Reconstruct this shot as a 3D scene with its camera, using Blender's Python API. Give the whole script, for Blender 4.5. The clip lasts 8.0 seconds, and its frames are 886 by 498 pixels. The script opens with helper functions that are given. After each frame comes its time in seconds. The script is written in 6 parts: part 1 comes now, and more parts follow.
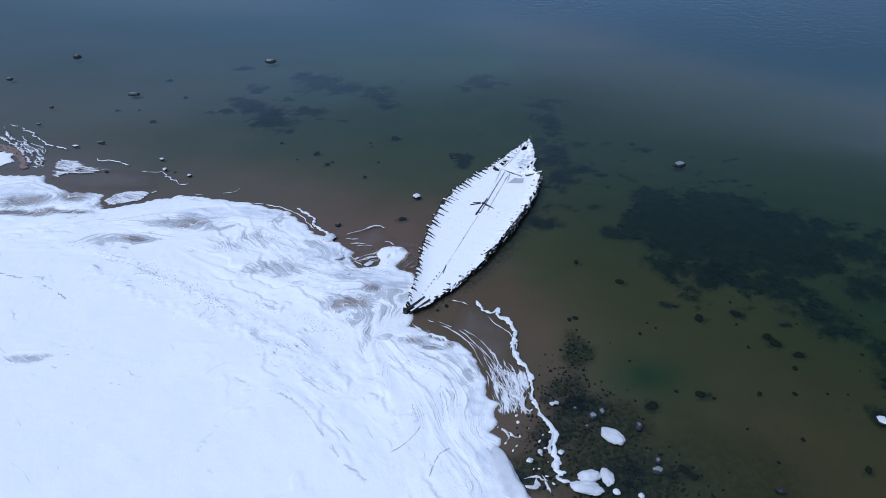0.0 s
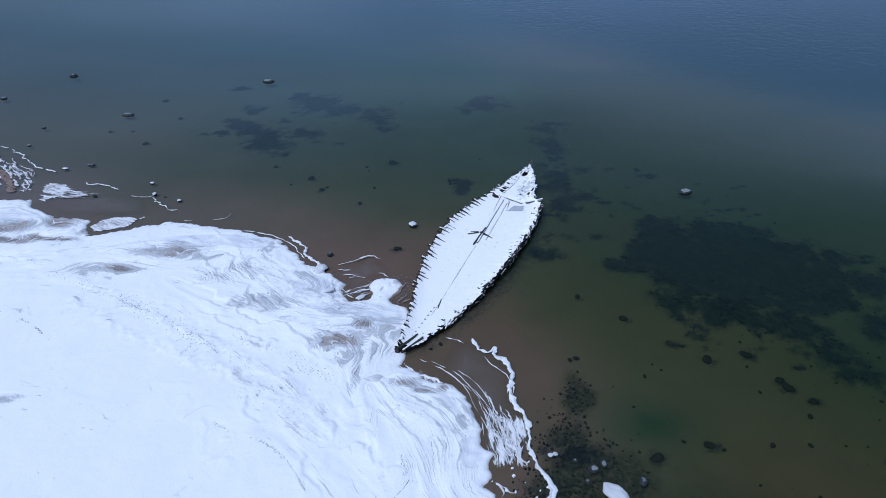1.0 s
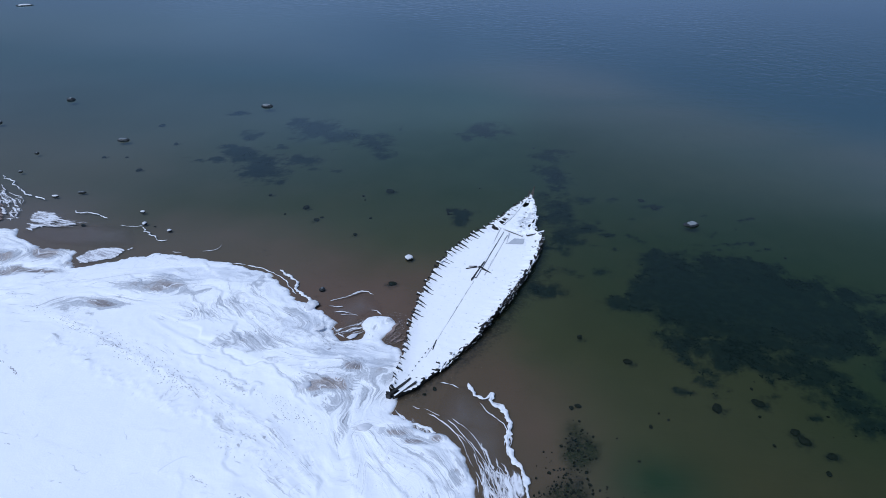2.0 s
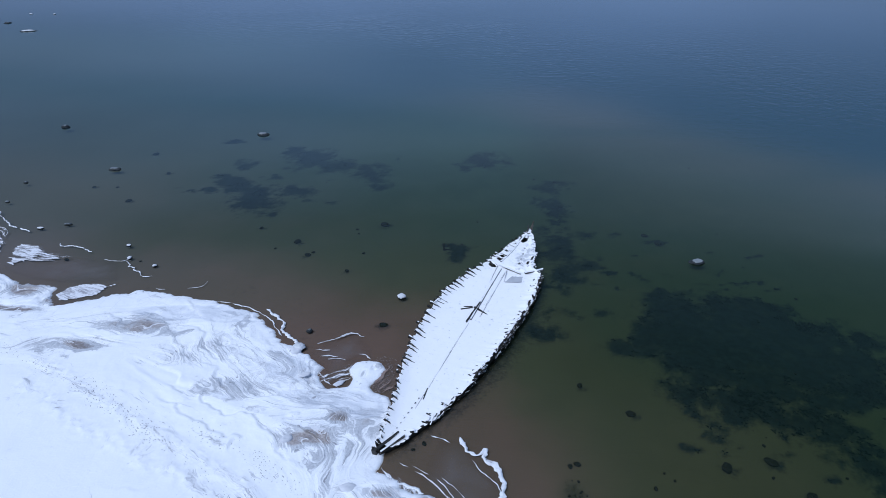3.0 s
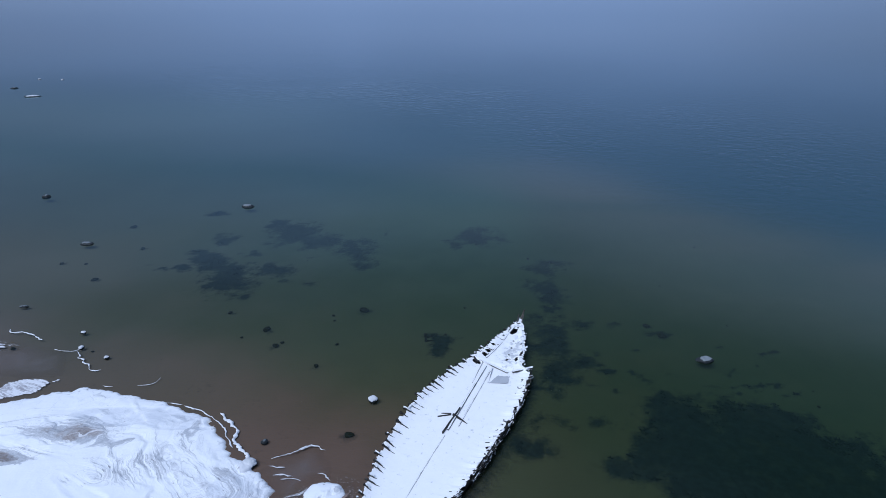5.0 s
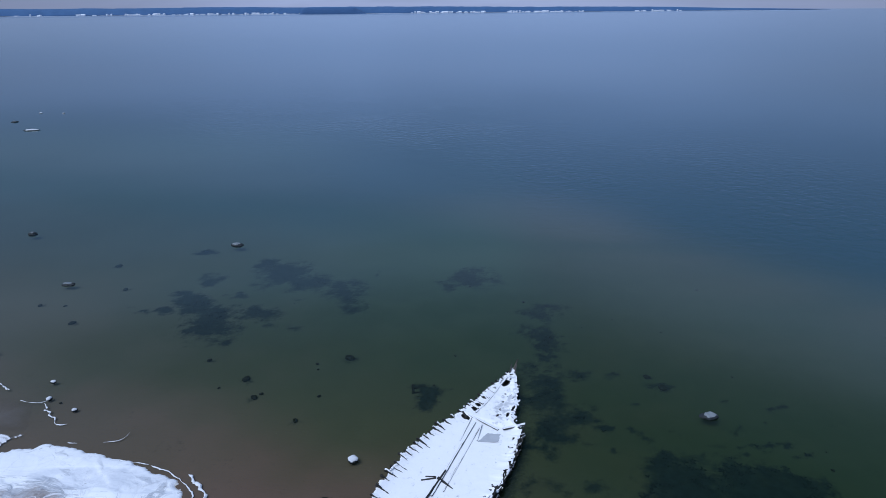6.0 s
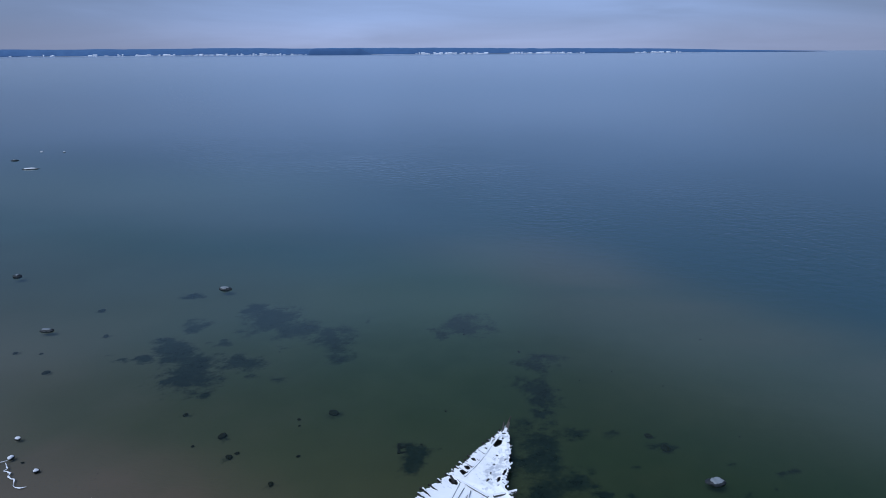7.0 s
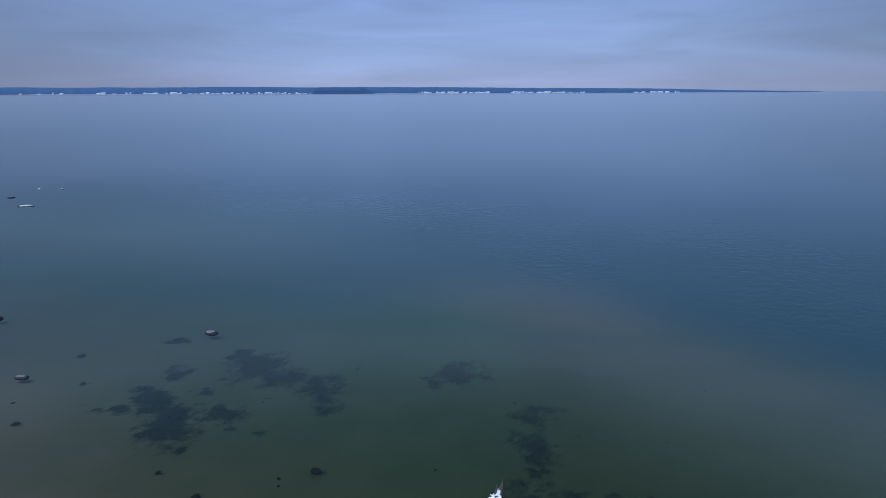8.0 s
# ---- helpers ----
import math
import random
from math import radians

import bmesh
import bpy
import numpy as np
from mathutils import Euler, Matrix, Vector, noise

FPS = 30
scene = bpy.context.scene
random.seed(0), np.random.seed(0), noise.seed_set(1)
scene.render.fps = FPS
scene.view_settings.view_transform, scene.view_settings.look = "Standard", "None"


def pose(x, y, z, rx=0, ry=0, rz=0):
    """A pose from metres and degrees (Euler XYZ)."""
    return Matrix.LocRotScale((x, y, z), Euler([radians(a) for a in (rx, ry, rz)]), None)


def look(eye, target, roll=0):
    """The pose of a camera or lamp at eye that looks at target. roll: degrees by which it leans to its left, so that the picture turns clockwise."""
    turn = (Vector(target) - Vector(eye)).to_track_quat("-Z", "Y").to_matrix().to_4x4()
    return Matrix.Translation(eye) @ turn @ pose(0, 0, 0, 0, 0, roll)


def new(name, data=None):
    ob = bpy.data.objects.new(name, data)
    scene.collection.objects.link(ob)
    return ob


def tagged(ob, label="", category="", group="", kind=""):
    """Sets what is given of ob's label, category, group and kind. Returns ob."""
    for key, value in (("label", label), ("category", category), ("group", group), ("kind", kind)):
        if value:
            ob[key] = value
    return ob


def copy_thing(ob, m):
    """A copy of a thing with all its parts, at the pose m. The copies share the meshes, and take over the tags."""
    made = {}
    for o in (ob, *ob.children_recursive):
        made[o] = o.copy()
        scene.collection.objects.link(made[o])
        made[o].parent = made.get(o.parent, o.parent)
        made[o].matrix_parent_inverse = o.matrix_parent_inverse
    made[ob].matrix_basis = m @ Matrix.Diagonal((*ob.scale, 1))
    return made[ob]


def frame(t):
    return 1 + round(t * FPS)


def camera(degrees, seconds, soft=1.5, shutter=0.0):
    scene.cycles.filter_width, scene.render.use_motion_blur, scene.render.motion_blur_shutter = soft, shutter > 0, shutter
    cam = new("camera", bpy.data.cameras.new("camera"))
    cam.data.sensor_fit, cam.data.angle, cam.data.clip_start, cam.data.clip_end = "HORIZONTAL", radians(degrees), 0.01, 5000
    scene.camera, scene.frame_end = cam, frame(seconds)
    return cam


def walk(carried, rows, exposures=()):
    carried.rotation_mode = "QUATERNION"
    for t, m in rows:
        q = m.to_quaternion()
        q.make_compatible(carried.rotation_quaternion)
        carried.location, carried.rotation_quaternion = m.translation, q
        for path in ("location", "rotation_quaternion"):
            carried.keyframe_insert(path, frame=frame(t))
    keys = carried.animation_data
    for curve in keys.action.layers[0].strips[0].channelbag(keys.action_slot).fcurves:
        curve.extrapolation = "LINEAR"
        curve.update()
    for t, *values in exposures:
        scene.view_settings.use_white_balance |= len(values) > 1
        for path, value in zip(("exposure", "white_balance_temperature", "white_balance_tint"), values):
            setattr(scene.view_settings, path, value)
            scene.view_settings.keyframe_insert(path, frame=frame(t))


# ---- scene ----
cam = camera(72.5, 8.0, soft=0.75)
PATH = [
    (0, (0.552, 0.605, 32.93), (0.481, 2.233, 31.77), -0.8),
    (0.5, (0.926, 2.138, 32.934), (0.85, 3.779, 31.793), -0.7),
    (1, (1.206, 3.494, 32.94), (1.121, 5.148, 31.818), -0.7),
    (1.5, (1.453, 4.822, 32.957), (1.361, 6.492, 31.861), -0.6),
    (3, (2.504, 9.261, 33.091), (2.39, 10.983, 32.081), -0.5),
    (3.5, (2.972, 10.718, 33.13), (2.85, 12.463, 32.16), -0.4),
    (4, (3.545, 12.342, 33.183), (3.412, 14.108, 32.252), -0.6),
    (4.5, (4.185, 14.059, 33.25), (4.044, 15.846, 32.363), -0.5),
    (6, (6.02, 18.949, 33.621), (5.856, 20.794, 32.868), -0.4),
    (6.5, (6.597, 20.446, 33.689), (6.425, 22.313, 32.992), -0.3),
    (7, (7.096, 21.937, 33.763), (6.918, 23.823, 33.123), -0.3),
    (7.5, (7.533, 23.429, 33.862), (7.351, 25.333, 33.278), -0.2),
    (8, (7.886, 24.847, 33.928), (7.699, 26.768, 33.402), -0.1),
]
walk(cam, [(t, look(eye, target, roll)) for t, eye, target, roll in PATH])

# ---- world and sun ----
world = bpy.data.worlds.new("overcast_sky")
scene.world = world
world.use_nodes = True
wn, wl = world.node_tree.nodes, world.node_tree.links
wn.clear()
SUN_UP, SUN_ROUND = radians(57), radians(230)
sky = wn.new("ShaderNodeTexSky")
sky.sky_type, sky.sun_disc = "NISHITA", False
sky.sun_elevation, sky.sun_rotation = SUN_UP, SUN_ROUND
sky_bg = wn.new("ShaderNodeBackground")
sky_bg.inputs["Strength"].default_value = 0.05
wl.new(sky.outputs[0], sky_bg.inputs["Color"])
coord = wn.new("ShaderNodeTexCoord")
sep = wn.new("ShaderNodeSeparateXYZ")
wl.new(coord.outputs["Generated"], sep.inputs[0])
ramp = wn.new("ShaderNodeValToRGB")
wl.new(sep.outputs["Z"], ramp.inputs[0])
SKY_STOPS = [(0.0, (0.218, 0.276, 0.462)), (0.04, (0.180, 0.263, 0.485)), (0.18, (0.138, 0.223, 0.450)), (0.32, (0.107, 0.190, 0.392)),
             (0.45, (0.104, 0.186, 0.352)), (0.54, (0.078, 0.144, 0.265)), (0.64, (0.052, 0.104, 0.186)), (1.0, (0.260, 0.380, 0.66))]
while len(ramp.color_ramp.elements) < len(SKY_STOPS):
    ramp.color_ramp.elements.new(0.5)
for el, (at, rgb) in zip(ramp.color_ramp.elements, SKY_STOPS):
    el.position, el.color = at, (*rgb, 1)
stretch = wn.new("ShaderNodeMapping")
stretch.inputs["Scale"].default_value = (1.6, 1.6, 13)
wl.new(coord.outputs["Generated"], stretch.inputs["Vector"])
cloud = wn.new("ShaderNodeTexNoise")
cloud.inputs["Scale"].default_value, cloud.inputs["Detail"].default_value = 1.6, 5
cloud.inputs["Distortion"].default_value = 0.5
wl.new(stretch.outputs[0], cloud.inputs["Vector"])
cloud_map = wn.new("ShaderNodeMapRange")
cloud_map.inputs["From Min"].default_value, cloud_map.inputs["From Max"].default_value = 0.3, 0.7
cloud_map.inputs["To Min"].default_value, cloud_map.inputs["To Max"].default_value = 0.87, 1.20
wl.new(cloud.outputs["Fac"], cloud_map.inputs["Value"])
cloud_bg = wn.new("ShaderNodeBackground")
wl.new(ramp.outputs[0], cloud_bg.inputs["Color"])
# the sky is dimmed to both sides, standing in for a lens vignette
aside = wn.new("ShaderNodeMath")
aside.operation = "ABSOLUTE"
middle = wn.new("ShaderNodeMath")
middle.operation, middle.inputs[1].default_value = "ADD", 0.05
wl.new(sep.outputs["X"], middle.inputs[0])
wl.new(middle.outputs[0], aside.inputs[0])
side_dimming = wn.new("ShaderNodeMapRange")
side_dimming.interpolation_type = "SMOOTHSTEP"
side_dimming.inputs["From Min"].default_value, side_dimming.inputs["From Max"].default_value = 0.12, 0.74
side_dimming.inputs["To Min"].default_value, side_dimming.inputs["To Max"].default_value = 1.07, 0.60
wl.new(aside.outputs[0], side_dimming.inputs["Value"])
cover = wn.new("ShaderNodeMath")
cover.operation = "MULTIPLY"
wl.new(cloud_map.outputs[0], cover.inputs[0])
wl.new(side_dimming.outputs[0], cover.inputs[1])
wl.new(cover.outputs[0], cloud_bg.inputs["Strength"])
both = wn.new("ShaderNodeMixShader")
both.inputs[0].default_value = 0.85
wl.new(sky_bg.outputs[0], both.inputs[1])
wl.new(cloud_bg.outputs[0], both.inputs[2])
w_out = wn.new("ShaderNodeOutputWorld")
wl.new(both.outputs[0], w_out.inputs[0])

sun = new("sun", bpy.data.lights.new("sun", "SUN"))
sun.data.energy, sun.data.angle, sun.data.color = 1.80, radians(35), (0.775, 0.852, 1.0)
sun.matrix_world = look((-60, -50, 120), (0, 0, 0))
scene.view_settings.exposure = 0.50


# ---- noise and mesh tools ----
def smooth01(x):
    x = np.clip(x, 0, 1)
    return x * x * (3 - 2 * x)


def vnoise(x, y, seed=0):
    """Value noise in [-1, 1] on arrays."""
    xi, yi = np.floor(x), np.floor(y)
    fx, fy = smooth01(x - xi), smooth01(y - yi)

    def h(a, b):
        v = np.sin(a * 127.1 + b * 311.7 + seed * 74.7) * 43758.5453
        return v - np.floor(v)
    low = h(xi, yi) * (1 - fx) + h(xi + 1, yi) * fx
    high = h(xi, yi + 1) * (1 - fx) + h(xi + 1, yi + 1) * fx
    return (low * (1 - fy) + high * fy) * 2 - 1


def fbm(x, y, seed=0, octaves=4, gain=0.5):
    total, amp, norm = 0, 1.0, 0
    for k in range(octaves):
        total = total + amp * vnoise(x * 2 ** k + 13.7 * k, y * 2 ** k - 7.3 * k, seed + k)
        norm += amp
        amp *= gain
    return total / norm


def shore_distance(px, py, loop):
    """Signed distance to a closed loop, positive inside."""
    best = np.full(px.shape, 1e9)
    inside = np.zeros(px.shape, bool)
    for (ax, ay), (bx, by) in zip(loop, loop[1:] + loop[:1]):
        dx, dy = bx - ax, by - ay
        k = np.clip(((px - ax) * dx + (py - ay) * dy) / (dx * dx + dy * dy + 1e-9), 0, 1)
        best = np.minimum(best, np.hypot(px - ax - k * dx, py - ay - k * dy))
        if ay != by:
            cross = ((ay > py) != (by > py)) & (px < (bx - ax) * (py - ay) / (by - ay) + ax)
            inside ^= cross
    return np.where(inside, best, -best)


def line_gap(px, py, line, signed=False):
    """Distance to an open line; signed: positive to the right of its way."""
    best, side = np.full(px.shape, 1e9), np.ones(px.shape)
    for (ax, ay), (bx, by) in zip(line, line[1:]):
        k = np.clip(((px - ax) * (bx - ax) + (py - ay) * (by - ay)) / ((bx - ax) ** 2 + (by - ay) ** 2), 0, 1)
        d = np.hypot(px - ax - k * (bx - ax), py - ay - k * (by - ay))
        side = np.where(d < best, np.sign((py - ay) * (ax - bx) + (px - ax) * (by - ay)), side)
        best = np.minimum(best, d)
    return best * side if signed else best


def axis(lo, hi, step, far_lo, far_hi, grow=1.22):
    mid = list(np.arange(lo, hi + step / 2, step))
    d, a = step, mid[-1]
    while a < far_hi:
        d *= grow
        a = min(a + d, far_hi)
        mid.append(a)
    d, a = step, mid[0]
    while a > far_lo:
        d *= grow
        a = max(a - d, far_lo)
        mid.insert(0, a)
    return np.array(mid)


def mesh_of(name, verts, faces, material, shaded=True):
    me = bpy.data.meshes.new(name)
    me.from_pydata([tuple(map(float, v)) for v in verts], [], [tuple(map(int, f)) for f in faces])
    if material:
        me.materials.append(material)
    if shaded:
        me.polygons.foreach_set("use_smooth", [True] * len(me.polygons))
    me.update()
    return me


def attribute(me, name, values):
    at = me.attributes.new(name, "FLOAT", "POINT")
    at.data.foreach_set("value", np.asarray(values, dtype=np.float32).ravel())


def sheet(name, xs, ys, height, material, keep=None, attributes=None):
    """A height field over the axes xs, ys; keep: which corners count."""
    gx, gy = np.meshgrid(xs, ys)
    n, m = gx.shape
    idx = np.arange(n * m).reshape(n, m)
    quads = np.stack([idx[:-1, :-1], idx[:-1, 1:], idx[1:, 1:], idx[1:, :-1]], -1).reshape(-1, 4)
    verts = np.stack([gx, gy, height], -1).reshape(-1, 3)
    used = np.arange(n * m)
    if keep is not None:
        quads = quads[keep.ravel()[quads].any(1)]
        used = np.unique(quads)
        back = np.zeros(n * m, int)
        back[used] = np.arange(len(used))
        quads, verts = back[quads], verts[used]
    me = mesh_of(name, verts, quads, material)
    for key, values in (attributes or {}).items():
        attribute(me, key, np.asarray(values).ravel()[used])
    return new(name, me)


def part(name, me, parent, label=""):
    ob = new(name, me)
    ob.parent = parent
    return tagged(ob, label)


def curve_points(points, step):
    """Even points along a smooth curve through the given ones."""
    p = [Vector((*q, 0)) if len(q) == 2 else Vector(q) for q in points]
    p = [p[0] * 2 - p[1]] + p + [p[-1] * 2 - p[-2]]
    out = []
    for a, b, c, d in zip(p, p[1:], p[2:], p[3:]):
        count = max(1, int((c - b).length / step))
        for k in range(count):
            t = k / count
            out.append(0.5 * (2 * b + (c - a) * t + (2 * a - 5 * b + 4 * c - d) * t * t
                              + (3 * b - a - 3 * c + d) * t ** 3))
    return out + [p[-2]]


def timber(name, points, wide, deep, material, side=(0, 1, 0), rough=0.015, rng=random, taper=1.0):
    """A beam of rectangular section swept along points; side is the direction of its width."""
    verts, faces = [], []
    side = Vector(side).normalized()
    n = len(points)
    for i, p in enumerate(points):
        p = Vector(p)
        along = (Vector(points[min(i + 1, n - 1)]) - Vector(points[max(i - 1, 0)])).normalized()
        s = (side - along * side.dot(along)).normalized()
        up = along.cross(s).normalized()
        k = 1 + (taper - 1) * i / max(1, n - 1)
        for a, b in ((-1, -1), (-0.8, -1), (0.8, -1), (1, -0.8), (1, 0.8), (0.8, 1), (-0.8, 1), (-1, 0.8)):
            j = Vector([rng.uniform(-rough, rough) for _ in range(3)])
            verts.append(p + s * (a * wide / 2 * k) + up * (b * deep / 2 * k) + j)
    for i in range(n - 1):
        for k in range(8):
            a, b = i * 8 + k, i * 8 + (k + 1) % 8
            faces.append((a, b, b + 8, a + 8))
    faces.append(tuple(range(7, -1, -1)))
    faces.append(tuple(range((n - 1) * 8, n * 8)))
    return mesh_of(name, verts, faces, material, shaded=False)


# ---- materials ----
class Mat:
    """A small wrapper that makes node set-ups short to write."""

    def __init__(self, name):
        self.m = bpy.data.materials.new(name)
        self.m.use_nodes = True
        self.n, self.l = self.m.node_tree.nodes, self.m.node_tree.links
        self.n.clear()
        self.out = self.n.new("ShaderNodeOutputMaterial")

    def put(self, socket, value):
        if isinstance(value, bpy.types.NodeSocket):
            self.l.new(value, socket)
        elif isinstance(value, tuple) and len(value) == 3 and socket.type == "RGBA":
            socket.default_value = (*value, 1)
        else:
            socket.default_value = value

    def node(self, kind, out=0, **inputs):
        nd = self.n.new(kind)
        for key, value in inputs.items():
            self.put(nd.inputs[key.replace("_", " ")], value)
        return nd.outputs[out]

    def attr(self, name):
        nd = self.n.new("ShaderNodeAttribute")
        nd.attribute_name = name
        return nd.outputs["Fac"]

    def math(self, op, a, b=0.0, clamp=False):
        nd = self.n.new("ShaderNodeMath")
        nd.operation, nd.use_clamp = op, clamp
        self.put(nd.inputs[0], a)
        self.put(nd.inputs[1], b)
        return nd.outputs[0]

    def span(self, v, a, b, c=0.0, d=1.0):
        nd = self.n.new("ShaderNodeMapRange")
        nd.interpolation_type = "SMOOTHSTEP"
        for key, value in (("Value", v), ("From Min", a), ("From Max", b), ("To Min", c), ("To Max", d)):
            self.put(nd.inputs[key], value)
        return nd.outputs[0]

    def where(self):
        return self.node("ShaderNodeNewGeometry", 0)

    def noise(self, scale, detail=4.0, vector=None, rough=0.55, twist=0.0):
        return self.node("ShaderNodeTexNoise", 0, Vector=vector or self.where(), Scale=scale,
                         Detail=detail, Roughness=rough, Distortion=twist)

    def scaled(self, v, x, y, z):
        return self.node("ShaderNodeMapping", 0, Vector=v, Scale=(x, y, z))

    def mix(self, f, a, b):
        nd = self.n.new("ShaderNodeMix")
        nd.data_type = "RGBA"
        self.put(nd.inputs[0], f)
        self.put(nd.inputs[6], a)
        self.put(nd.inputs[7], b)
        return nd.outputs[2]

    def bump(self, h, strength, distance):
        return self.node("ShaderNodeBump", 0, Height=h, Strength=strength, Distance=distance)

    def principled(self, color, rough, normal=None, **more):
        nd = self.n.new("ShaderNodeBsdfPrincipled")
        self.put(nd.inputs["Base Color"], color)
        self.put(nd.inputs["Roughness"], rough)
        if normal:
            self.put(nd.inputs["Normal"], normal)
        for key, value in more.items():
            self.put(nd.inputs[key.replace("_", " ")], value)
        return nd.outputs[0]

    def done(self, shader):
        self.l.new(shader, self.out.inputs["Surface"])
        return self.m


def snow_material():
    """Snow that turns to marbled grey-brown slush where the attribute says so."""
    m = Mat("shore_snow")
    psi, along, slush = m.attr("psi"), m.attr("along"), m.attr("slush")
    eddy = m.math("MULTIPLY", m.math("SUBTRACT", m.noise(0.45, 3.0), 0.5), 0.75)
    curl = m.math("MULTIPLY", m.math("SUBTRACT", m.noise(1.7, 3.0), 0.5), 0.22)
    bent = m.math("ADD", m.math("ADD", psi, eddy), curl)

    def strands(across, length, detail=5.0, rough=0.6, twist=0.4):
        v = m.node("ShaderNodeCombineXYZ", 0, X=m.math("MULTIPLY", bent, across), Y=m.math("MULTIPLY", along, length))
        return m.noise(1.0, detail, v, rough, twist)
    band, thin = strands(1.9, 0.20), strands(6.0, 0.42, 4.0, 0.62)
    grit, patch = m.noise(7.0, 6.0), m.noise(0.22, 4.0, None, 0.6)
    streak = m.math("ADD", m.math("MULTIPLY", band, 0.55), m.math("MULTIPLY", thin, 0.45))
    level = m.math("ADD", slush, m.math("MULTIPLY", m.math("SUBTRACT", streak, 0.5), 5.2))
    wet = m.span(level, 0.50, 0.95, 0.0, 0.90)
    white = m.mix(m.noise(0.3, 4.0), (0.855, 0.88, 0.93), (0.94, 0.95, 0.97))
    tone = m.mix(m.span(grit, 0.35, 0.65), (0.44, 0.46, 0.50), (0.58, 0.60, 0.64))
    brown = m.mix(m.span(grit, 0.35, 0.65), (0.25, 0.205, 0.19), (0.40, 0.355, 0.345))
    color = m.mix(wet, white, m.mix(m.span(m.math("ADD", slush, m.noise(0.8, 5.0)), 1.62, 1.95), tone, brown))
    # darker water-soaked hollows and bright threads of ice inside the slush
    soaked = m.span(m.math("ADD", level, m.math("MULTIPLY", grit, 0.30)), 1.60, 2.1, 0.0, 0.7)
    color = m.mix(soaked, color, (0.15, 0.125, 0.115))
    thread = m.span(strands(7.5, 0.36, 3.0, 0.6, 0.7), 0.55, 0.61)
    color = m.mix(m.math("MULTIPLY", m.math("MULTIPLY", thread, wet), 0.85), color, (0.86, 0.87, 0.91))
    # fine grey lips where one layer of slush has frozen over another
    lip = m.span(m.math("ABSOLUTE", m.math("SUBTRACT", strands(2.6, 0.25, 3.0), 0.5)), 0.0, 0.022, 1.0, 0.0)
    color = m.mix(m.math("MULTIPLY", lip, m.span(slush, 0.32, 0.85, 0.0, 0.45)), color, (0.40, 0.41, 0.46))
    # ledge edges and cracks, their thin shade drawn as grey lines
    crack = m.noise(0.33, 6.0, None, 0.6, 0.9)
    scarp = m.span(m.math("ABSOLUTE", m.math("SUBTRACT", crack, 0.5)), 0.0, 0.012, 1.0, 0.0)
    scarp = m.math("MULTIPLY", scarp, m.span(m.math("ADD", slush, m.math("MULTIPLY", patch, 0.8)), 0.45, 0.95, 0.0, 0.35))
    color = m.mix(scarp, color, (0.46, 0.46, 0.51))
    icy = m.math("MULTIPLY", m.attr("rim"), m.span(m.noise(0.8, 5.0), 0.3, 0.6, 0.10, 0.55))
    color = m.mix(icy, color, (0.60, 0.64, 0.72))
    chip = m.math("MULTIPLY", m.span(strands(4.0, 1.3, 2.0, 0.5), 0.66, 0.70), m.span(m.math("ADD", patch, m.math("MULTIPLY", slush, 0.35)), 0.58, 0.74, 0.0, 0.7))
    color = m.mix(chip, color, (0.24, 0.24, 0.27))
    soft = m.span(m.math("ADD", slush, m.math("MULTIPLY", patch, 0.5)), 0.30, 0.95, 0.03, 1.0)
    relief = m.math("MULTIPLY", m.math("ADD", m.math("MULTIPLY", band, 0.7), m.math("MULTIPLY", thin, 0.22)), soft)
    relief = m.math("ADD", relief, m.math("ADD", m.math("MULTIPLY", m.noise(0.9, 5.0), 0.26), m.math("MULTIPLY", grit, 0.06)))
    return m.done(m.principled(color, m.span(wet, 0, 1, 0.75, 0.32), m.bump(relief, 0.7, 0.30)))


def plain_snow_material(name="packed_snow", low=(0.84, 0.86, 0.90), high=(0.94, 0.94, 0.95)):
    m = Mat(name)
    color = m.mix(m.noise(1.2, 5.0), low, high)
    height = m.math("ADD", m.noise(2.5, 5.0), m.math("MULTIPLY", m.noise(25.0, 3.0), 0.15))
    return m.done(m.principled(color, 0.7, m.bump(height, 0.4, 0.06)))


def hull_snow_material():
    """Packed snow with grey thawed speckles where the attribute says so."""
    m = Mat("hull_snow")
    color = m.mix(m.noise(1.2, 5.0), (0.90, 0.91, 0.94), (0.97, 0.97, 0.98))
    dots = m.span(m.math("ADD", m.noise(2.6, 6.0, None, 0.7), m.math("MULTIPLY", m.attr("wet"), 0.20)), 0.58, 0.74)
    color = m.mix(m.math("MULTIPLY", dots, 0.8), color, m.mix(m.noise(6.0, 4.0), (0.36, 0.38, 0.42), (0.60, 0.62, 0.66)))
    height = m.math("ADD", m.noise(1.6, 5.0), m.math("MULTIPLY", m.noise(25.0, 3.0), 0.15))
    return m.done(m.principled(color, 0.7, m.bump(height, 0.4, 0.06)))


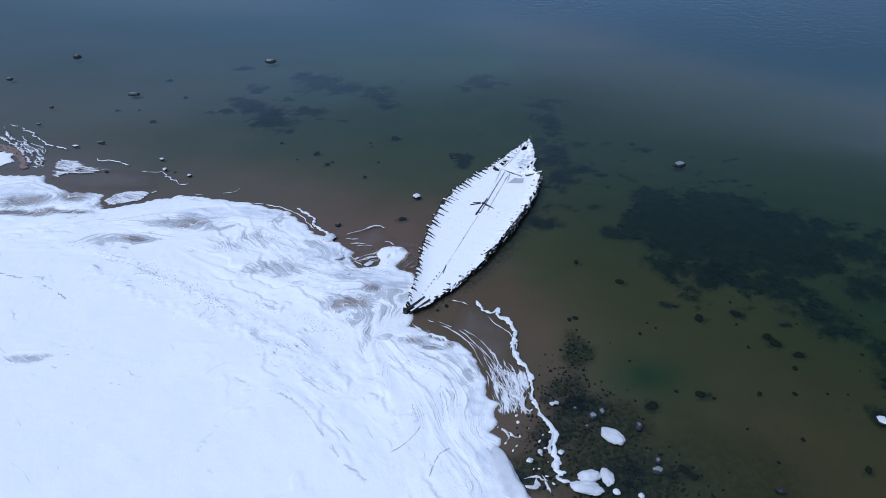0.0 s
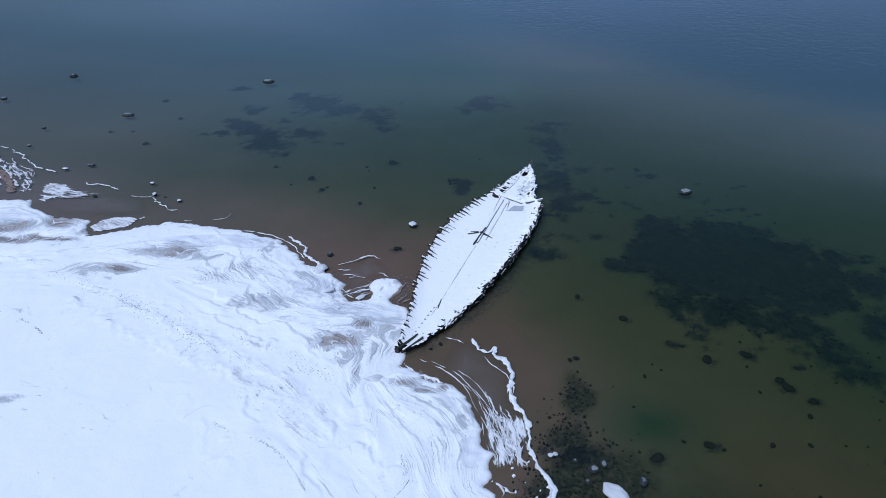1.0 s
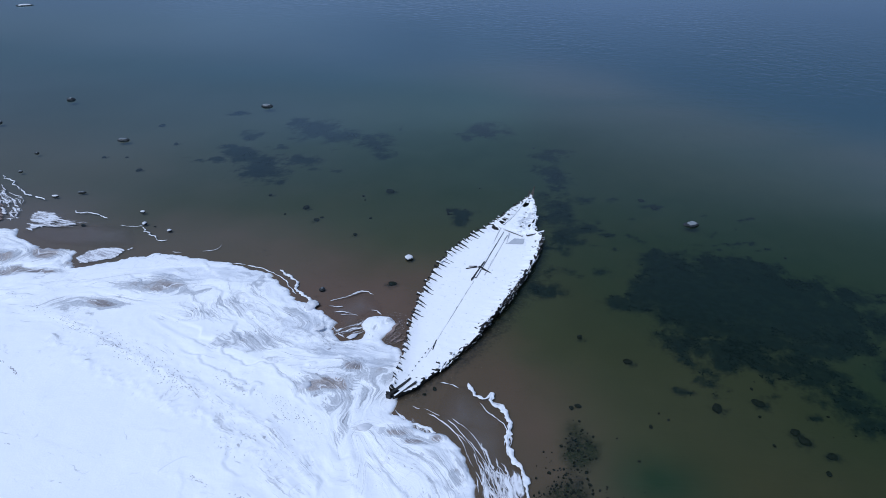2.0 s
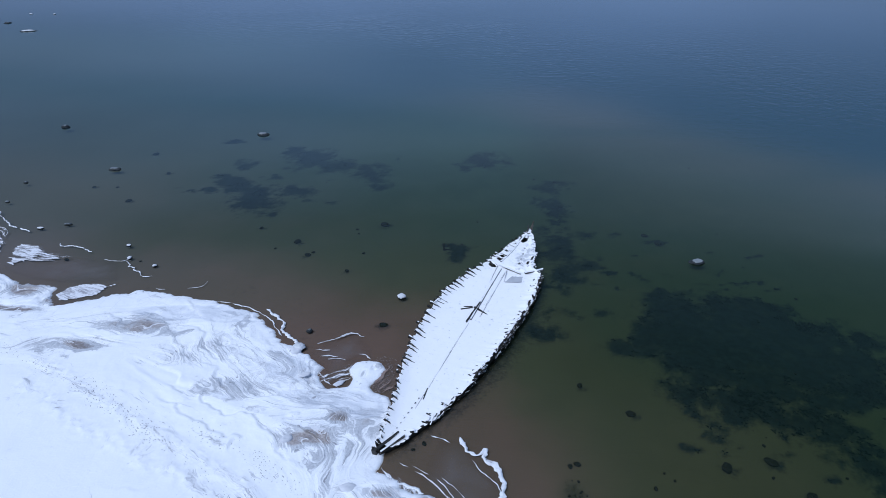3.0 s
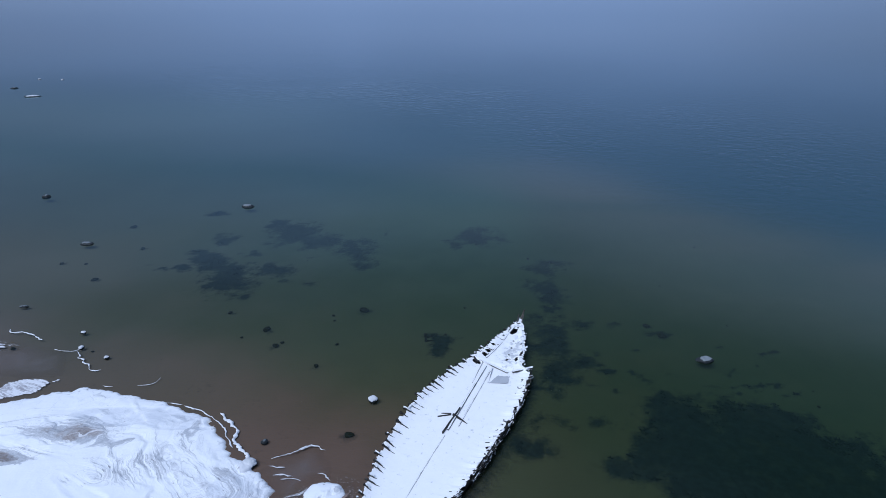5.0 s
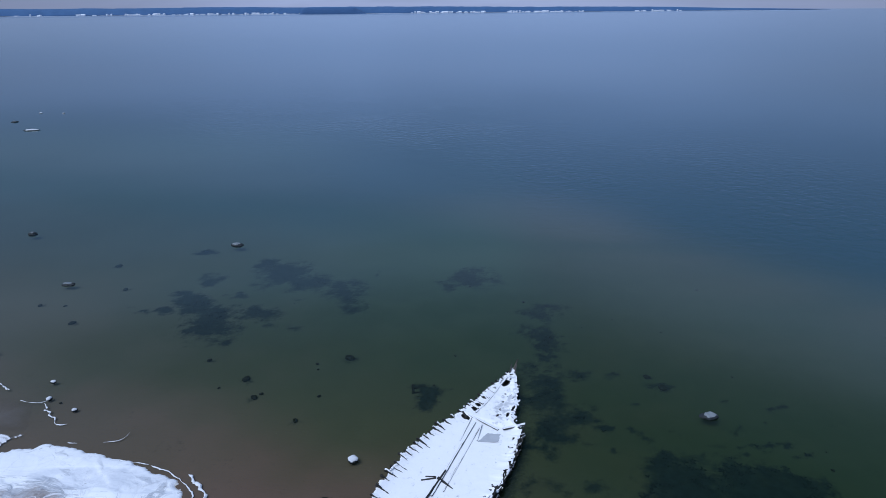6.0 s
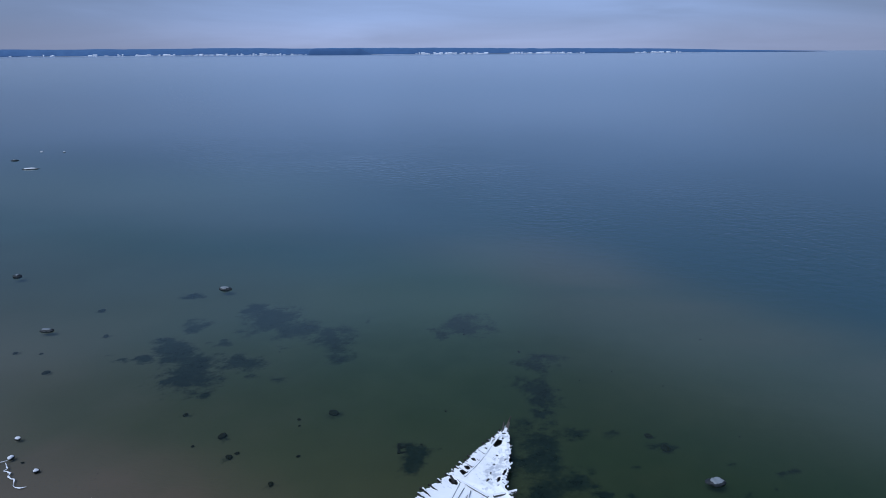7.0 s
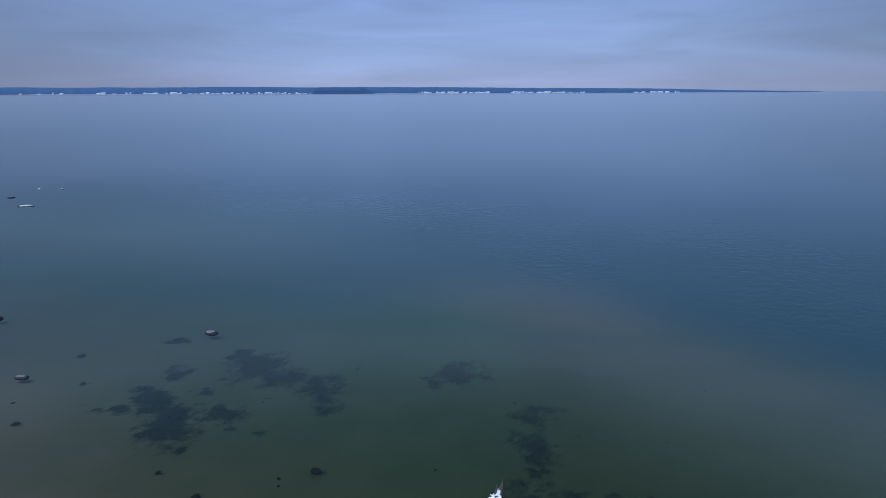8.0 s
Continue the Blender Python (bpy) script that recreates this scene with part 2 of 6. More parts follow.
def seabed_material():
    m = Mat("sandy_seabed")
    # the attribute holds weed beds plus the wreck's painted shade
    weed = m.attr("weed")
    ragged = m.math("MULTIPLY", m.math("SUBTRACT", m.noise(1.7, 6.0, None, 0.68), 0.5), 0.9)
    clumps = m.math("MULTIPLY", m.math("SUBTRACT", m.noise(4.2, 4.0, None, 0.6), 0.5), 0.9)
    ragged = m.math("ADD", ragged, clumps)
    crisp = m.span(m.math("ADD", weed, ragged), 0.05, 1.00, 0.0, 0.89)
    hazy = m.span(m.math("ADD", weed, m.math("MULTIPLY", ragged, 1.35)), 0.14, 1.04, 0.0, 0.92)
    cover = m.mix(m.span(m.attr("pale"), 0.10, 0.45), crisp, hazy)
    rip = m.noise(1.0, 3.0, m.scaled(m.where(), 0.7, 2.2, 1.0), 0.5, 1.0)
    sand = m.mix(m.noise(0.12, 4.0), (0.142, 0.098, 0.080), (0.198, 0.138, 0.114))
    sand = m.mix(m.math("MULTIPLY", rip, 0.35), sand, (0.105, 0.078, 0.064))
    sand = m.mix(m.span(m.noise(0.045, 4.0), 0.42, 0.60, 0.0, 0.65), sand, (0.110, 0.092, 0.062))
    low = m.n.new("ShaderNodeSeparateXYZ")
    m.l.new(m.where(), low.inputs[0])
    sand = m.mix(m.span(low.outputs["Z"], -0.20, -0.42, 0.0, 0.90), sand, m.mix(m.noise(0.3, 5.0), (0.058, 0.077, 0.043), (0.098, 0.119, 0.070)))
    green = m.mix(m.noise(0.08, 4.0), (0.084, 0.146, 0.122), (0.146, 0.202, 0.176))
    # western bed: its mauve partly stands in for the sky's reflection
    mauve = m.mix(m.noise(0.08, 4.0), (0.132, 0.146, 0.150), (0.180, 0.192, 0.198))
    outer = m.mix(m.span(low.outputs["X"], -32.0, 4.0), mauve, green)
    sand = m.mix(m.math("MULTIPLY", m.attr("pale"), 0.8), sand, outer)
    sand = m.mix(m.span(low.outputs["X"], 4.0, 17.0, 0.0, 0.72), sand, m.mix(m.noise(0.4, 5.0), (0.058, 0.073, 0.036), (0.092, 0.101, 0.054)))
    russet = m.math("MULTIPLY", m.span(low.outputs["X"], 13.0, 22.0), m.span(low.outputs["Y"], 36.0, 26.0, 0.0, 0.5))
    sand = m.mix(russet, sand, m.mix(m.noise(0.2, 4.0), (0.098, 0.078, 0.044), (0.128, 0.098, 0.058)))
    sand = m.mix(m.math("MULTIPLY", m.attr("algae"), m.span(m.noise(0.15, 5.0), 0.3, 0.6, 0.6, 0.95)), sand, m.mix(m.noise(0.5, 5.0), (0.018, 0.050, 0.025), (0.039, 0.084, 0.046)))
    moss = m.math("MULTIPLY", m.attr("moss"), m.span(m.noise(3.2, 6.0, None, 0.7), 0.36, 0.58, 0.55, 1.0))
    sand = m.mix(moss, sand, m.mix(m.noise(1.5, 5.0), (0.012, 0.021, 0.011), (0.032, 0.044, 0.022)))
    weed_tone = m.mix(m.span(m.noise(2.2, 6.0, None, 0.65), 0.35, 0.68), (0.002, 0.009, 0.013), (0.007, 0.021, 0.028))
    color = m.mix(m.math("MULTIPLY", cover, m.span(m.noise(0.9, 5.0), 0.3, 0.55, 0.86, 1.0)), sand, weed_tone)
    return m.done(m.principled(color, 0.85, m.bump(rip, 0.4, 0.05), Specular_IOR_Level=0.04))


def water_material():
    m = Mat("sea_water")
    murk, deep = m.attr("murk"), m.attr("deep")
    drift = m.noise(0.03, 4.0, m.scaled(m.where(), 0.5, 1.3, 1.0), 0.55, 0.6)
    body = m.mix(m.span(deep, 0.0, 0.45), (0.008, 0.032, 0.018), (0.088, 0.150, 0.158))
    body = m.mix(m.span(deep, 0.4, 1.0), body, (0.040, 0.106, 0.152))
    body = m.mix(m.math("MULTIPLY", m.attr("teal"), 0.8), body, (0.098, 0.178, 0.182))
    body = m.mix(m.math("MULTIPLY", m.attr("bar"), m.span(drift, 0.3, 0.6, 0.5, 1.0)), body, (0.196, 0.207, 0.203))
    clear = m.node("ShaderNodeBsdfTransparent", 0, Color=m.mix(m.span(murk, 0.10, 0.42), m.mix(m.span(murk, 0.0, 0.12), (0.93, 0.92, 0.89), (0.84, 0.80, 0.70)), (0.27, 0.63, 0.38)))
    milky = m.node("ShaderNodeBsdfDiffuse", 0, Color=body)
    through_it = m.n.new("ShaderNodeMixShader")
    m.put(through_it.inputs[0], murk)
    m.l.new(clear, through_it.inputs[1])
    m.l.new(milky, through_it.inputs[2])
    calm = m.math("MULTIPLY", m.attr("ruffle"), m.span(m.noise(0.02, 3.0), 0.38, 0.62, 0.35, 1.0))
    ripple = m.noise(0.62, 2.0, m.scaled(m.where(), 0.85, 1.0, 1.0), 0.55, 0.4)
    normal = m.bump(m.math("MULTIPLY", ripple, calm), 0.38, 0.30)
    reach = m.n.new("ShaderNodeSeparateXYZ")
    m.l.new(m.where(), reach.inputs[0])
    gloss = m.node("ShaderNodeBsdfGlossy", 0, Color=(1.0, 1.0, 1.0), Roughness=m.span(reach.outputs["Y"], 110.0, 600.0, 0.06, 0.26), Normal=normal)
    edge = m.node("ShaderNodeFresnel", 0, IOR=1.33, Normal=normal)
    top = m.n.new("ShaderNodeMixShader")
    m.l.new(edge, top.inputs[0])
    m.l.new(through_it.outputs[0], top.inputs[1])
    m.l.new(gloss, top.inputs[2])
    return m.done(top.outputs[0])


def wood_material(name="weathered_timber", snowy=0.75, dark=(0.014, 0.012, 0.010), pale=(0.060, 0.048, 0.038), gloss=0.5):
    m = Mat(name)
    geo = m.n.new("ShaderNodeNewGeometry")
    z = m.n.new("ShaderNodeSeparateXYZ")
    m.l.new(geo.outputs["Normal"], z.inputs[0])
    grain = m.noise(6.0, 5.0, m.scaled(m.node("ShaderNodeTexCoord", 3), 1.0, 0.18, 2.5), 0.6)
    info = m.n.new("ShaderNodeObjectInfo")
    wood = m.mix(grain, dark, pale)
    wood = m.mix(m.math("MULTIPLY", info.outputs["Random"], 0.5), wood, (0.030, 0.030, 0.026))
    lie = m.math("ADD", z.outputs["Z"], m.math("MULTIPLY", m.noise(3.5, 4.0), 0.8))
    snow = m.span(lie, snowy + 0.35, snowy + 0.5)
    color = m.mix(snow, wood, (0.86, 0.87, 0.90))
    return m.done(m.principled(color, m.span(snow, 0, 1, 0.55, 0.75), m.bump(grain, 0.5, 0.03), Specular_IOR_Level=gloss))


def rock_material(name, tone, tone2, gloss=0.5):
    m = Mat(name)
    color = m.mix(m.noise(2.4, 6.0), tone, tone2)
    return m.done(m.principled(color, 0.6, m.bump(m.noise(5.0, 6.0), 0.6, 0.05), Specular_IOR_Level=gloss))


def thin_ice_material():
    m = Mat("thin_grey_ice")
    film = m.n.new("ShaderNodeMixShader")
    cloudy = m.noise(0.7, 6.0, None, 0.65, 0.6)
    m.put(film.inputs[0], m.math("MULTIPLY", m.span(cloudy, 0.30, 0.75, 0.05, 0.18), m.attr("fade")))
    m.l.new(m.node("ShaderNodeBsdfTransparent", 0, Color=(0.97, 0.97, 0.98)), film.inputs[1])
    m.l.new(m.principled((0.34, 0.32, 0.33), 0.35), film.inputs[2])
    return m.done(film.outputs[0])


def film_material(name, light, dark):
    """Slush that lies in strands on the water, with the water showing between them."""
    m = Mat(name)
    bent = m.math("ADD", m.attr("across"), m.math("MULTIPLY", m.math("SUBTRACT", m.noise(0.9, 2.0), 0.5), 0.4))
    flow = m.node("ShaderNodeCombineXYZ", 0, X=m.math("MULTIPLY", bent, 3.4), Y=m.math("MULTIPLY", m.attr("along"), 0.42))
    strand = m.noise(1.0, 5.0, flow, 0.62, 0.25)
    cover = m.span(m.math("ADD", m.attr("fade"), m.math("MULTIPLY", m.math("SUBTRACT", strand, 0.5), 3.4)), 0.38, 0.85, 0.0, 0.97)
    film = m.n.new("ShaderNodeMixShader")
    m.put(film.inputs[0], cover)
    m.l.new(m.node("ShaderNodeBsdfTransparent", 0, Color=(1.0, 1.0, 1.0)), film.inputs[1])
    tone = m.mix(m.span(m.math("ADD", strand, m.math("MULTIPLY", m.noise(4.0, 5.0), 0.5)), 0.58, 0.86), dark, light)
    m.l.new(m.principled(tone, 0.6, m.bump(strand, 0.5, 0.08)), film.inputs[2])
    return m.done(film.outputs[0])


def far_material(name, a, b, scale, gloss=0.5):
    m = Mat(name)
    return m.done(m.principled(m.mix(m.noise(scale, 4.0), a, b), 0.9, Specular_IOR_Level=gloss))


SNOW_SHORE, SNOW = snow_material(), plain_snow_material()
ICE = plain_snow_material("ridge_ice", (0.66, 0.69, 0.74), (0.88, 0.89, 0.91))
STREAK_ICE = plain_snow_material("frazil_ice", (0.42, 0.40, 0.42), (0.86, 0.87, 0.90))
FROST = plain_snow_material("frosted_rock", (0.012, 0.018, 0.020), (0.26, 0.30, 0.33))
RIME = plain_snow_material("rimed_rock", (0.035, 0.045, 0.050), (0.36, 0.40, 0.43))
CAP_SNOW = plain_snow_material("crusted_snow", (0.34, 0.37, 0.42), (0.88, 0.89, 0.91))
HULL_SNOW = hull_snow_material()
BROWN_SLUSH = plain_snow_material("brown_slush", (0.07, 0.05, 0.043), (0.34, 0.29, 0.28))
GREY_SLUSH = plain_snow_material("grey_slush", (0.34, 0.36, 0.40), (0.60, 0.62, 0.66))
SEABED, WATER, WOOD = seabed_material(), water_material(), wood_material()
GREY_WOOD = wood_material("bleached_timber", 0.55, (0.07, 0.065, 0.058), (0.17, 0.16, 0.145))
SNOWY_WOOD = wood_material("snow_covered_timber", 0.2)
DARK_WOOD = wood_material("wet_black_timber", 1.3, (0.005, 0.0045, 0.004), (0.020, 0.017, 0.015))
SUNK_WOOD = wood_material("waterlogged_timber", 1.6, (0.003, 0.005, 0.005), (0.010, 0.014, 0.012), 0.04)
STEM_WOOD = wood_material("brown_stem_timber", 1.6, (0.018, 0.014, 0.010), (0.075, 0.058, 0.040))
ROCK = rock_material("wet_boulder", (0.010, 0.014, 0.016), (0.036, 0.044, 0.048), 0.25)
SUNK_ROCK = rock_material("algae_covered_stone", (0.006, 0.009, 0.006), (0.022, 0.026, 0.017), 0.04)
WEED = far_material("dark_seaweed", (0.003, 0.008, 0.009), (0.010, 0.020, 0.018), 1.5, 0.03)
THIN_ICE = thin_ice_material()
SLUSH_FILM = film_material("slush_film", (0.80, 0.81, 0.85), (0.36, 0.35, 0.38))
BROWN_FILM = film_material("brown_slush_film", (0.26, 0.19, 0.165), (0.11, 0.074, 0.062))
DEBRIS = far_material("weed_and_track_fleck", (0.16, 0.16, 0.18), (0.46, 0.46, 0.50), 6.0)

# ---- shore, seabed and water ----
SHORE = [(1500, -300), (200, -80), (30, -15), (14, 4), (9, 12), (6, 18), (4.5, 21.5), (4.0, 22.8), (3.6, 24.0),
         (2.8, 24.9), (3.1, 25.7), (2.3, 26.1), (2.9, 27.0), (2.5, 27.8), (3.0, 28.5), (2.0, 29.2), (2.1, 30.5), (1.6, 31.8), (1.1, 33.4), (0.2, 34.5),
         (-1.2, 34.8), (-2.4, 35.6), (-3.7, 36.2), (-3.6, 37.4), (-3.4, 40.0), (-4.05, 43.10), (-4.75, 43.30), (-5.35, 43.50), (-5.75, 44.10), (-5.65, 44.80), (-5.15, 45.40),
         (-4.95, 46.20), (-5.35, 46.90), (-6.15, 47.00), (-6.95, 46.90), (-7.35, 46.00), (-7.05, 44.80), (-7.25, 44.00), (-8.15, 43.70), (-9.05, 43.80),
         (-9.55, 44.40), (-10.05, 45.20), (-9.95, 46.10), (-11.05, 47.10), (-11.95, 47.80), (-12.75, 48.50), (-14.2, 49.2), (-16.0, 51.4),
         (-17.7, 53.0), (-20.4, 54.1), (-23.6, 54.7), (-27.6, 55.8), (-30.5, 56.0), (-33.5, 55.0), (-37.4, 53.4)]
SHORE += [(-38.3, 54.6), (-38.7, 56.4), (-42.4, 56.8), (-46.2, 58.6), (-47.8, 60.4), (-53.0, 60.2), (-62, 63),
          (-90, 70), (-160, 84), (-500, 140), (-1500, 300), (-1500, -1500), (1500, -1500)]
# slush and grey ice: middle, half widths, strength
SLUSH = [(-27.8, 50.6, 3.8, 1.5, 1.35), (-29.4, 49.9, 1.7, 0.7, 1.1), (-31.2, 47.7, 3.0, 0.8, 1.35), (-34.2, 47.1, 2.4, 1.2, 0.82), (-13.1, 45.7, 4.4, 3.2, 0.80),
         (-15.8, 43.1, 3.2, 1.6, 0.98), (-9.6, 42.8, 2.8, 1.3, 0.76), (-20.5, 47.2, 3.6, 2.2, 0.62), (-19.3, 52.7, 2.6, 0.7, 0.62), (-23.7, 50.0, 2.0, 0.8, 0.6),
         (-32.3, 31.5, 1.7, 0.6, 1.2), (-46.0, 51.9, 4.5, 0.6, 2.1), (-40.9, 52.5, 3.0, 0.6, 2.1), (-46.6, 54.4, 3.2, 1.8, 1.5), (-41.7, 55.6, 2.6, 1.4, 1.7), (-37.1, 53.9, 1.6, 0.7, 1.8)]
SLUSH += [(-8.9, 38.7, 2.2, 1.3, 1.5), (-7.9, 37.0, 1.1, 1.5, 1.05), (-6.9, 34.4, 0.6, 1.9, 0.75), (-6.9, 40.8, 0.9, 0.9, 1.6), (-5.0, 40.2, 1.8, 1.8, 1.12), (-5.5, 37.8, 1.3, 1.4, 1.05),
          (-5.5, 34.6, 0.6, 0.3, 1.1), (-3.3, 34.4, 1.1, 0.6, 1.35), (-2.1, 33.6, 1.0, 0.5, 1.5), (-0.9, 34.2, 0.6, 0.4, 1.9), (0.9, 31.3, 0.6, 1.2, 1.15), (1.8, 27.1, 0.9, 2.2, 0.55), (0.4, 29.1, 0.6, 2.2, 0.42), (-2.4, 27.0, 0.5, 1.5, 0.62), (-5.5, 46.3, 0.4, 0.4, 1.1), (-6.6, 45.5, 0.3, 0.7, 1.0), (0.0, 32.4, 2.0, 0.8, 0.6), (-12.4, 47.6, 1.4, 0.8, 0.7)]
# lines that the swell has drawn into the slush, from the western floe to the stern and on along the southern edge
FLOW_WEST = [[(-45.6, 49.1), (-40.5, 50.2), (-35.3, 51.4), (-30.0, 52.9), (-25.1, 52.3), (-20.5, 50.6), (-17.0, 48.1), (-13.1, 45.4)],
             [(-32.8, 49.8), (-29.4, 48.7), (-26.0, 48.6), (-23.1, 50.0), (-21.7, 50.9)], [(-36.4, 45.9), (-34.7, 48.0), (-31.8, 48.3), (-27.8, 47.5), (-22.9, 46.1)],
             [(-52.1, 59.0), (-48.6, 59.9), (-45.4, 58.9), (-40.6, 57.0), (-38.7, 56.5)], [(-48.2, 53.0), (-45.5, 52.6), (-44.5, 54.0), (-45.4, 55.8), (-47.9, 56.6), (-49.5, 56.0)],
             [(-43.4, 53.8), (-42.0, 55.0), (-40.6, 55.8), (-39.5, 55.0), (-39.9, 53.4), (-41.9, 52.7)]]
FLOW_MIDDLE = [[(-21.9, 51.6), (-17.8, 47.2), (-13.8, 43.7), (-10.4, 42.1), (-7.4, 41.8), (-3.9, 41.4)], [(-24.3, 50.0), (-20.8, 46.2), (-16.5, 42.4), (-12.2, 40.9), (-7.8, 41.0)],
               [(-25.6, 46.1), (-19.7, 42.7), (-15.2, 41.2), (-11.4, 39.4), (-9.5, 36.9), (-7.3, 34.4), (-6.3, 32.0)], [(-11.0, 39.8), (-8.0, 38.7), (-7.0, 37.0), (-7.3, 34.4), (-6.3, 32.0)],
               [(-7.7, 40.6), (-5.8, 38.1), (-6.3, 36.7), (-6.7, 34.4), (-5.9, 32.0)], [(-6.4, 41.4), (-4.7, 41.4), (-3.4, 41.5)], [(-7.0, 39.1), (-5.1, 38.4), (-5.4, 37.0), (-5.9, 35.0)]]
FLOW_SOUTH = [[(-4.7, 34.4), (-3.2, 32.7), (-1.1, 31.6), (0.2, 29.5), (0.6, 26.6), (1.7, 24.4), (3.4, 22.0)], [(-4.0, 36.1), (-2.0, 34.2), (0.1, 33.3), (1.4, 31.1), (2.2, 29.0), (1.7, 26.1)],
              [(-5.9, 33.8), (-4.8, 31.5), (-3.3, 28.9), (-2.2, 26.5), (-1.2, 24.7), (0.7, 22.0)], [(-43.4, 45.8), (-34.8, 45.0), (-25.5, 41.8), (-18.0, 37.4), (-12.3, 33.0), (-8.2, 29.2)],
              [(-16.4, 29.8), (-12.0, 28.6), (-9.1, 25.8), (-6.3, 22.5)]]


def blot(x, y, rows, soft=1.0):
    """The largest of several soft ellipses at each place."""
    total = np.zeros_like(x)
    for cx, cy, rx, ry, *strength in rows:
        r = np.hypot((x - cx) / rx, (y - cy) / ry)
        total = np.maximum(total, (strength[0] if strength else 1.0) * smooth01((1.5 - r) / soft))
    return total


def wander(x, y):
    return 0.24 * fbm(x / 0.7, y / 0.7, 7, 4, 0.62) + 0.55 * fbm(x / 1.6, y / 1.6, 3, 4, 0.6) + 0.35 * fbm(x / 5, y / 5, 5, 2)


xs, ys = axis(-62, 14, 0.125, -1400, 60), axis(5, 62, 0.125, -1400, 250)
gx, gy = np.meshgrid(xs, ys)
near = np.exp(-np.maximum(0, np.hypot(gx + 20, gy - 35) - 60) / 30)
calm = 1 - 0.4 * np.exp(-((gx + 7.5) / 5) ** 2 - ((gy - 44.5) / 3) ** 2) - 0.5 * np.exp(-((gx - 1) / 4) ** 2 - ((gy - 31) / 6) ** 2) - 0.6 * np.exp(-((gx - 4) / 3) ** 2 - ((gy - 22) / 4) ** 2)
inland = shore_distance(gx, gy, SHORE) + wander(gx, gy) * near * calm + 0.34 * fbm(gx / 0.9, gy / 0.9, 9, 4, 0.68) * (1 - calm)
inland = np.where(shore_distance(gx, gy, SHORE) > 0.45, np.maximum(inland, 0.12), inland)
warp_x, warp_y = fbm(gx / 7, gy / 7, 11, 3), fbm(gx / 7, gy / 7, 17, 3)

def level_at(x, y):
    """Rough distance behind the edge: the shore nearby, a straight line further in."""
    d = shore_distance(x, y, SHORE)
    k = np.exp(-np.maximum(d, 0) / 4.5)
    return k * d + (1 - k) * (29 - 0.57 * x - 0.82 * y)


def curve_line(points):
    return [(p.x, p.y) for p in curve_points(points, 0.8)]


weight, psi = 0.05, 0.05 * level_at(gx, gy)
for line in FLOW_WEST + FLOW_MIDDLE + FLOW_SOUTH:
    mid = line[len(line) // 2]
    d = line_gap(gx, gy, curve_line(line), True)
    w = 1 / (d * d + 0.12)
    psi, weight = psi + w * (float(level_at(np.array(mid[0]), np.array(mid[1]))) + np.clip(d, -4, 4)), weight + w
psi = psi / weight + 0.5 * warp_x
along = 0.82 * gx - 0.57 * gy + 2.0 * warp_y
lobes = 0.7 - 2.2 * np.abs(fbm(psi / 2.2, along / 5, 23, 4))
rise = np.where(inland > 0, 0.03 + 0.06 * (1 - np.exp(-np.maximum(inland, 0) / 0.10)) + 0.14 * (1 - np.exp(-np.maximum(inland, 0) / 1.8)) + 0.012 * np.clip(inland, 0, 60), 0.03 + 1.2 * inland)
zone = np.exp(-np.maximum(inland, 0) / 9)
height = rise + np.where(inland > 0, smooth01(inland / 1.5), 0) * (0.15 * lobes * (0.10 + zone) + 0.10 * fbm(gx / 9, gy / 9, 29, 3))
bent_x, bent_y = gx + 0.9 * fbm(gx / 2.5, gy / 2.5, 91, 4), gy + 0.6 * fbm(gx / 2.5, gy / 2.5, 93, 4)
dirty = np.maximum(blot(bent_x, bent_y, SLUSH, 1.3), 0.30 * np.exp(-((inland - 2.0) / 3.5) ** 2)) + 0.10 * np.exp(-((inland - 8) / 6) ** 2)
# two rough bands of broken crust behind the edge
for band in ([(-33.6, 45.8), (-27.1, 42.0), (-22.0, 39.4), (-17.4, 37.0), (-12.5, 34.1), (-8.5, 31.3)],
             [(-32.8, 43.2), (-28.0, 39.6), (-22.1, 37.2), (-16.7, 34.7), (-12.0, 31.8), (-8.5, 29.1)]):
    crust = np.exp(-(line_gap(bent_x, bent_y, band) / 0.7) ** 2)
    dirty += 0.30 * crust
    height += 0.10 * crust * fbm(gx / 0.5, gy / 0.5, 45, 3)
height -= 0.10 * smooth01(blot(bent_x, bent_y, SLUSH)) * (inland > 0.6)
# ledges that the swell has cut into the snow, one behind the other
step = 0.42 * psi + 1.3 * fbm(gx / 3.2, gy / 3.2, 97, 4)
step -= np.floor(step)
cut = np.exp(-((inland - 7) / 6) ** 2) * smooth01(0.5 + 2.2 * fbm(gx / 5, gy / 5, 99, 3)) * (inland > 1)
height += 0.20 * cut * (smooth01(step / 0.10) - step)
rim = np.exp(-np.maximum(inland, 0) / (0.30 + 0.25 * fbm(gx / 1.5, gy / 1.5, 95, 2)))
# smooth grey shelves of ice between the snow and the water
SHELVES = [(2.6, 24.2, 0.8, 0.7), (3.1, 22.6, 1.0, 1.4), (-8.8, 42.6, 2.4, 0.7), (-12.0, 45.8, 1.5, 1.2),
           (1.9, 28.6, 0.6, 1.0), (-49.0, 56.6, 3.0, 1.3), (-42.5, 57.2, 2.5, 0.8), (-6.0, 42.0, 1.6, 0.9), (-22.0, 52.6, 5.0, 0.8)]
shelf = smooth01(blot(bent_x, bent_y, SHELVES, 0.22))
height -= 0.06 * shelf * (inland > 0.4)
height = np.where(inland > 0.1, np.maximum(height, 0.05 + 0.03 * fbm(gx / 0.8, gy / 0.8, 39, 3)), height)
rim = np.maximum(rim, 0.95 * shelf)
